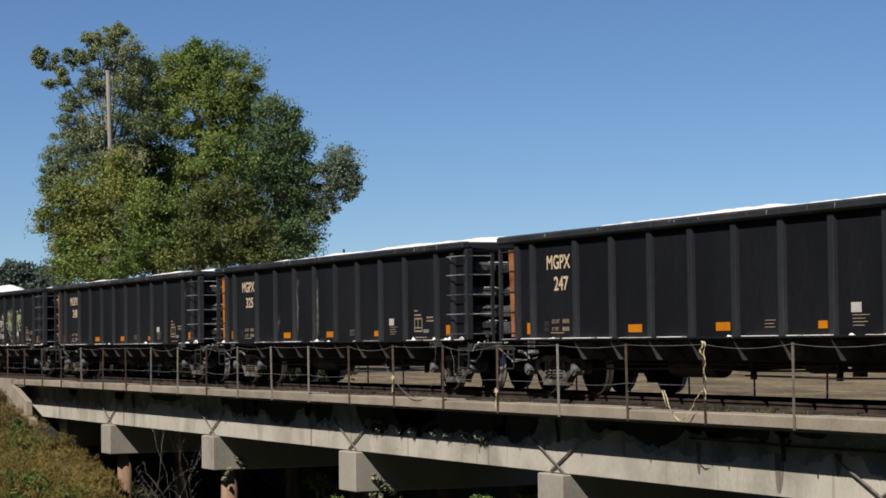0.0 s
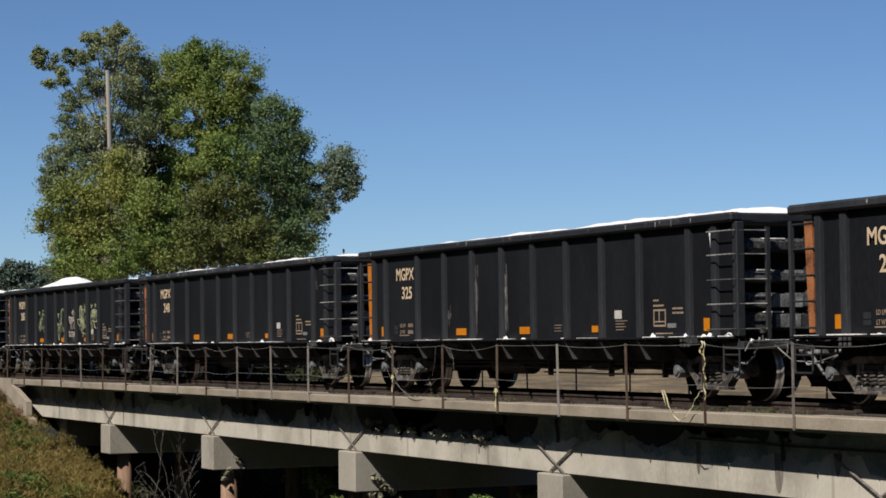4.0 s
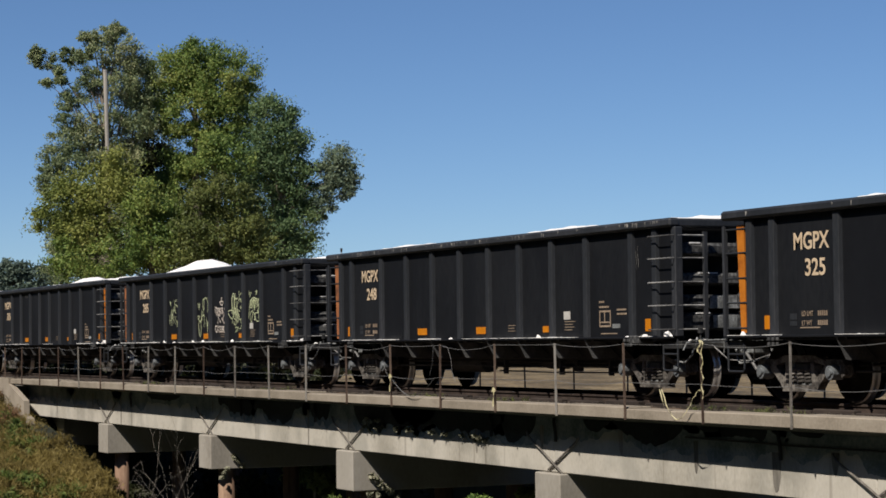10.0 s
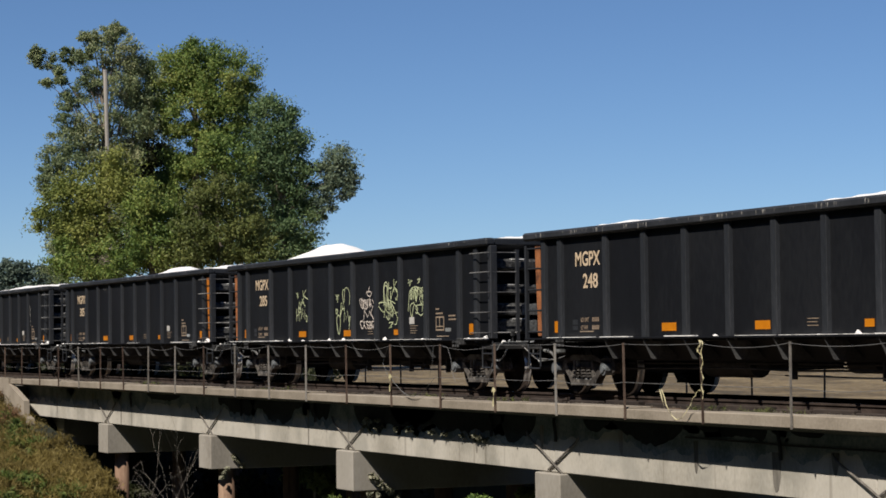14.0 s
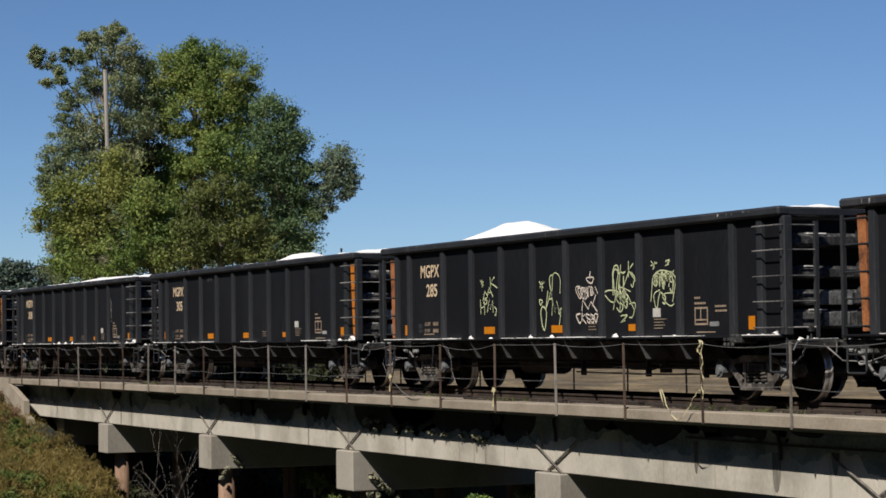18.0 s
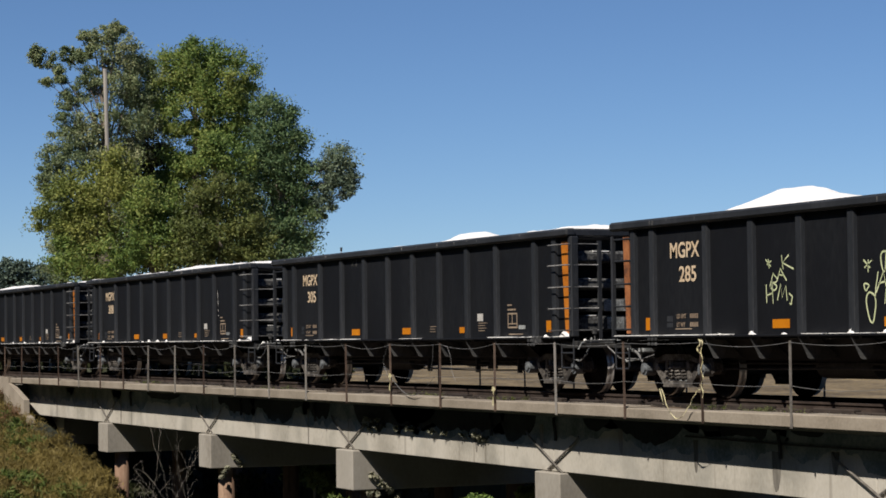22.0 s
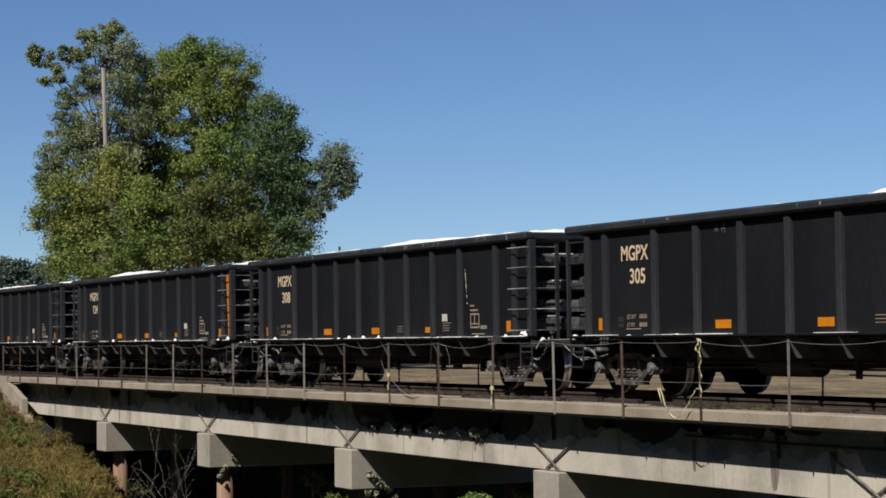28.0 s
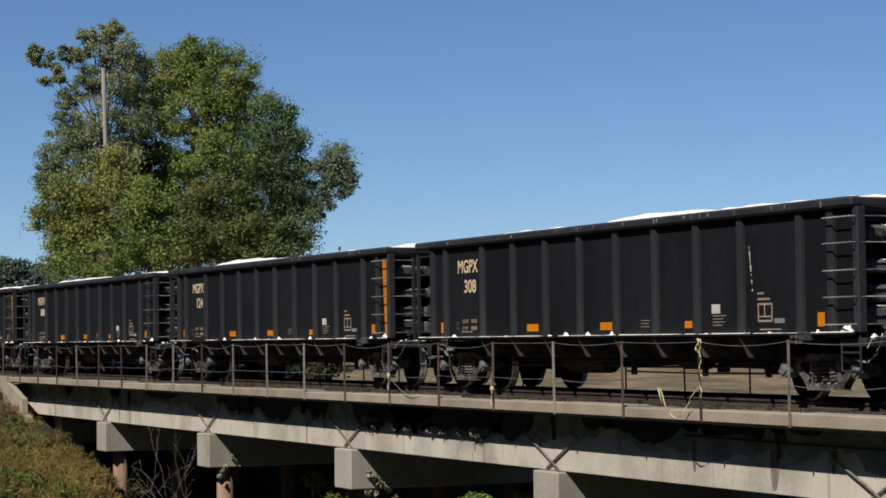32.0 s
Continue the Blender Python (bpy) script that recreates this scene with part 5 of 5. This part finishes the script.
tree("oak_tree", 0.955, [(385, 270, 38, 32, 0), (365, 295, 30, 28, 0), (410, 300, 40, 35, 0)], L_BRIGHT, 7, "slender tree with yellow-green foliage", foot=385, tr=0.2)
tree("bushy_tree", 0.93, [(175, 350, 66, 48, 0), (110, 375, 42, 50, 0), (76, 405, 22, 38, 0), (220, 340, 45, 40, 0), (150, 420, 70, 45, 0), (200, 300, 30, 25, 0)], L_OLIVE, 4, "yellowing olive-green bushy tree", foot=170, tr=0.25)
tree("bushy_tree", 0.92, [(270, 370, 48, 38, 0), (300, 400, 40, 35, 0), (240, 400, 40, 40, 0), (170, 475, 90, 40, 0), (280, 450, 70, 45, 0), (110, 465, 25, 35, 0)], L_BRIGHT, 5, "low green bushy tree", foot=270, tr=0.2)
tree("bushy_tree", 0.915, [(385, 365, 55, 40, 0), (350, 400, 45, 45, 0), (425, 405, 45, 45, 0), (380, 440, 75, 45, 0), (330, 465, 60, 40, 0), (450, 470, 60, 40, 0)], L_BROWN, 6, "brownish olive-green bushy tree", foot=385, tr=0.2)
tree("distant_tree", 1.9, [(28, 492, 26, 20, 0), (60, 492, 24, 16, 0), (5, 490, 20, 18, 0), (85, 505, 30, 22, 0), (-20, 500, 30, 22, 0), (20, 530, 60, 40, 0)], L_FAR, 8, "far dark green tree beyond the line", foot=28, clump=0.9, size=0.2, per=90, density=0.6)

# the bare pole in front of the eucalyptus
pole = tagged(empty("utility_pole", pose(-114.1 * 0.96, 37.72 * 0.96, -0.6, 0, 0, ACROSS)), "weathered grey timber pole among the trees", "pole")
part("shaft", rods(((-4.56, 0, 0), (-4.96, 0, 16.15), 0.115)), M_POLE, pole)
part("pole_cap", rods(((-4.96, 0, 16.15), (-4.96, 0, 16.25), 0.125)), M_POLE, pole)

mast = tagged(empty("signal_mast", pose(-150, 60.79, -0.6)), "thin dark mast far beyond the line", "mast")
part("mast_pole", rods(((0, 0, 0), (0, 0, 8.5), 0.04)), M_POLE, mast)
part("mast_head", boxes((-0.07, 0.07, -0.07, 0.07, 8.3, 8.58), bevel=0.02), M_DARK, mast)

# ---- scrub on the bank and behind the line ----
def scrub(name, spots, material, seed, label, per=120, size=0.12, droop=-0.6, category="bush", kind="", group="", width=0.45):
    """spots: arrays of clump centres and radii."""
    rng = np.random.default_rng(seed)
    c, r = spots
    ob = part_of(name, leaves_mesh(name, np.array(c), np.array(r), per, size, rng, 0.85, droop, width), material)
    return tagged(ob, label, category, group, kind)


def bank_spots(n, x0, x1, y0, y1, lo, hi, seed, rmin=0.2, rmax=0.5):
    rng = np.random.default_rng(seed)
    X, Y = rng.uniform(x0, x1, n), rng.uniform(y0, y1, n)
    Z = ground_height(X, Y) + rng.uniform(lo, hi, n)
    return np.stack([X, Y, Z], -1), rng.uniform(rmin, rmax, n)


scrub("golden_scrub", bank_spots(1100, -78, -58.6, 11, 16.75, -0.1, 0.25, 1, 0.15, 0.36), L_DRY, 11, "dry golden scrub on the creek bank", 330, 0.075, -1.0, kind="stuff", width=0.1)
scrub("green_scrub", bank_spots(110, -72, -58.5, 11.5, 16.0, 0.0, 0.35, 2, 0.15, 0.4), L_LUSH, 12, "green scrub among the dry growth", 130, 0.1, -0.8, kind="stuff", width=0.13)
scrub("russet_scrub", bank_spots(60, -74, -66.5, 14.8, 16.2, 0.0, 0.35, 3, 0.15, 0.35), L_RUSSET, 13, "russet dry brush beside the abutment", 140, 0.1, -0.8, width=0.12, kind="stuff")
# far_brush and creek_brush take leaves with shade put in their colour.
scrub("far_brush", bank_spots(300, -125, -60, 22.8, 24.6, 0.0, 0.9, 4, 0.3, 0.6), L_SHADE, 14, "brush behind the far railing with shade-dark leaves", 90, 0.13, kind="stuff")
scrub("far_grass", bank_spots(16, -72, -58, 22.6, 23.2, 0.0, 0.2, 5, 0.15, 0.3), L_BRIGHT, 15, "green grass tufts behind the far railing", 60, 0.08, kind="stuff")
scrub("creek_brush", bank_spots(240, -64, -18, 19.5, 22.3, 0.0, 1.6, 6, 0.3, 0.7), L_SHADE, 16, "brush under the bridge with shade-dark leaves", 80, 0.12, kind="stuff")


g = np.random.default_rng(88)
tx = np.concatenate([g.normal(c, 0.35, 10) for c in (-57, -46.6, -38.3, -34.9, -28.0, -26.4)])
tuft_spots = (np.stack([tx, g.uniform(17.0, 17.6, len(tx)), np.full(len(tx), -0.1)], -1), g.uniform(0.04, 0.12, len(tx)))
scrub("dry_tufts", tuft_spots, L_BROWN, 89, "dry grass tufts and litter along the kerb", 20, 0.04, -0.7, "grass", kind="stuff", width=0.07)


def bush(x, y, z, r, material, seed, label, n=22, size=0.07):
    rng = np.random.default_rng(seed)
    d = rng.normal(size=(n, 3))
    d /= np.linalg.norm(d, axis=1)[:, None]
    b = tagged(empty("bush", pose(x, y, z)), label, "bush", "bushes in the creek bed")
    part_of("foliage", leaves_mesh("foliage", d * r * np.array([1, 0.8, 0.7]) * 0.75, np.full(n, r * 0.42), 90, size, rng), material, b)
    g = float(ground_height(np.array([x]), np.array([y]))[0]) - z
    part("stem", rods(((0, 0, g - 0.1), (0, 0, -r * 0.2), 0.035)), M_TWIG, b)
    return b


scrub("bank_edge_scrub", bank_spots(420, -61.2, -57.6, 11.5, 17.0, -0.05, 0.28, 21, 0.18, 0.36), L_DRY, 22, "dry scrub along the brow of the bank", 200, 0.075, -1.0, kind="stuff", width=0.1)
scrub("bank_edge_green", bank_spots(60, -59.6, -57.4, 12.5, 15.5, 0.0, 0.35, 23, 0.2, 0.36), L_LUSH, 24, "green scrub at the foot of the bank", 130, 0.09, -0.6, kind="stuff", width=0.2)
# Filler brush, added to blacken lit ground that should read as shade.
scrub("abutment_brush", bank_spots(170, -64.5, -59.5, 17.1, 18.8, -0.2, 0.15, 27, 0.2, 0.4), L_SHADE, 28, "brush under the end span with shade-dark leaves", 110, 0.1, kind="stuff")
scrub("bank_foot_brush", bank_spots(120, -57.5, -55.5, 13.5, 16.6, -0.1, 0.35, 9, 0.25, 0.5), L_SHADE, 19, "brush at the foot of the bank with shade-dark leaves", 110, 0.1, kind="stuff")
bush(-46.9, 18.5, -2.3, 0.42, L_BROWN, 25, "dark olive bush by the bridge")
bush(-33.35, 16.0, -1.9, 0.3, L_BRIGHT, 21, "bright green bush in the creek bed")
bush(-35.76, 18.2, -1.98, 0.26, L_OLIVE, 22, "yellow-green bush beside the pier")
bush(-51.3, 20.0, -2.2, 0.8, L_GREEN, 23, "dark bush under the bridge")
bush(-42.9, 17.3, -2.55, 0.3, L_LUSH, 24, "small green bush by the pier")

# ---- ivy on the girder and piers ----
def ivy(name, patches, seed, label, size=0.05, material=None):
    rng = np.random.default_rng(seed)
    ivy_thing = tagged(empty(name), label, "ivy", "ivy on the bridge")
    for x0, x1, z0, z1, y, n in patches:
        t = rng.random(n)
        X = x0 + (x1 - x0) * t
        hang = z1 - (z1 - z0) * (0.55 + 0.45 * np.sin(t * 9 + x0) * np.sin(t * 23 + z0)) * np.sqrt(np.clip(4 * t * (1 - t) + 0.15, 0, 1))
        Z = z1 + (hang - z1) * rng.random(n) ** 0.8
        c = np.stack([X, np.full(n, y) - rng.random(n) * 0.05, Z], -1)
        part_of("foliage", leaves_mesh("foliage", c, np.full(n, 0.05), 5, size, rng), material or L_IVY, ivy_thing)
    return ivy_thing


# Shaded and sunlit leaves differ by material colour here.
ivy("ivy", [(-40.8, -39.8, -0.94, -0.7, GY - 0.03, 30), (-36.2, -35.0, -0.9, -0.8, GY - 0.03, 10)], 31, "trailing ivy hanging over the girder with shade-dark leaves", 0.04)
ivy("ivy", [(-40.7, -40.0, -0.84, -0.62, GY - 0.06, 16), (-39.2, -39.05, -0.8, -0.73, GY - 0.06, 4), (-38.65, -38.4, -0.84, -0.71, GY - 0.06, 7), (-37.5, -37.35, -0.82, -0.75, GY - 0.06, 4), (-36.85, -36.7, -0.82, -0.75, GY - 0.06, 3), (-36.1, -35.95, -0.82, -0.76, GY - 0.06, 3), (-35.5, -35.15, -0.86, -0.74, GY - 0.06, 7)], 35, "ivy tips with sunlight put in their pale colour", 0.055, L_PALE)
PIER_LEAVES = [(-41.21, 17.36, -1.76, 4), (-41.2, 17.46, -1.84, 5), (-41.19, 17.56, -1.93, 6), (-41.18, 17.66, -2.02, 6), (-41.17, 17.78, -2.12, 6), (-41.16, 17.9, -2.24, 5), (-41.22, 17.3, -2.14, 4), (-41.2, 17.5, -2.18, 4),
               (-50.36, 17.52, -1.76, 3), (-50.35, 17.62, -1.86, 4), (-50.34, 17.72, -1.97, 4), (-50.36, 17.4, -2.06, 4), (-50.37, 17.28, -2.2, 4), (-50.37, 17.24, -2.3, 3)]
ivy("ivy", [*[(x - 0.04, x + 0.05, z - 0.14, z, y, n) for x, y, z, n in PIER_LEAVES]], 34, "ivy leaves round the pier foot, coloured pale as if sunlit", 0.07, L_PALE)

# ---- bare twigs ----
def branching(bm, a, d, length, r, depth, rng, bend=0.0, side_length=0.28):
    pts, rad = [a], [r]
    p = Vector(a)
    d = Vector(d).normalized()
    for k in range(6):
        d = (d + Vector((rng.gauss(0, 0.1) + bend * k / 3, rng.gauss(0, 0.07), rng.gauss(0, 0.07) - abs(bend) * k / 9))).normalized()
        p = p + d * length / 6
        pts.append(p.copy())
        rad.append(max(r * (1 - 0.13 * (k + 1)), 0.0013))
        if depth > 0 and k > 0 and rng.random() < 0.85:
            side = (d + Vector((rng.uniform(-1.1, 0.9), rng.uniform(-0.4, 0.4), rng.uniform(-0.5, 0.3)))).normalized()
            branching(bm, p.copy(), side, length * side_length * rng.uniform(0.7, 1.3), max(r * 0.6, 0.0015), depth - 1, rng, bend)
    t = tube(pts, rad, 5)
    me = bpy.data.meshes.new("tmp")
    t.to_mesh(me)
    t.free()
    bm.from_mesh(me)
    bpy.data.meshes.remove(me)


def bare_shrub(x, y, stems, seed, label, side_length=0.28):
    rng = random.Random(seed)
    s = tagged(empty("bare_shrub"), label, "shrub", "bare shrubs before the bridge")
    for dx, d, length, r, bend in stems:
        z = float(ground_height(np.array([x + dx]), np.array([y]))[0])
        bm = bmesh.new()
        branching(bm, (x + dx, y + rng.uniform(-0.2, 0.2), z - 0.1), d, length, r * 0.3, 2, rng, bend, side_length)
        part("stem", bm, M_TWIG, s, smooth=True)
    return s


bare_shrub(-49.2, 15.7, [(1.6, (-0.45, 0, 1.0), 5.9, 0.012, -0.2), (0.4, (-0.3, 0, 1.0), 5.3, 0.01, -0.26), (-0.6, (0.25, 0, 1.0), 5.2, 0.01, -0.2), (-1.8, (-0.2, 0, 1.0), 5.0, 0.009, -0.28), (2.0, (-0.1, 0, 1.0), 4.6, 0.009, 0.16), (-2.9, (0.35, 0, 1.0), 5.2, 0.009, 0.1)], 41, "leafless grey shrub with thin arching branches", 0.34)
bare_shrub(-20.85, 16.4, [(0, (-0.16, 0, 1.0), 5.8, 0.008, 0.0), (0.25, (-0.2, 0, 1.0), 5.5, 0.009, 0.0), (0.7, (-0.14, 0, 1.0), 5.3, 0.008, 0)], 42, "thin leafless sapling before the girder", 0.1)


def motions():
    """The train's run from left to right and the turning of its wheels."""
    times = [t for t, _ in S_KNOTS]
    for ob, i in CARS + LOADS:
        walk(ob, [(t, pose(START - PITCH * i + run(t), YC, 0)) for t in times])
    steps = [32 * k / 128 for k in range(129)]
    for w, x in WHEELSETS:
        walk(w, [(t, pose(x, 0, R_WHEEL, 0, math.degrees(run(t) / R_WHEEL), 0)) for t in steps])


motions()
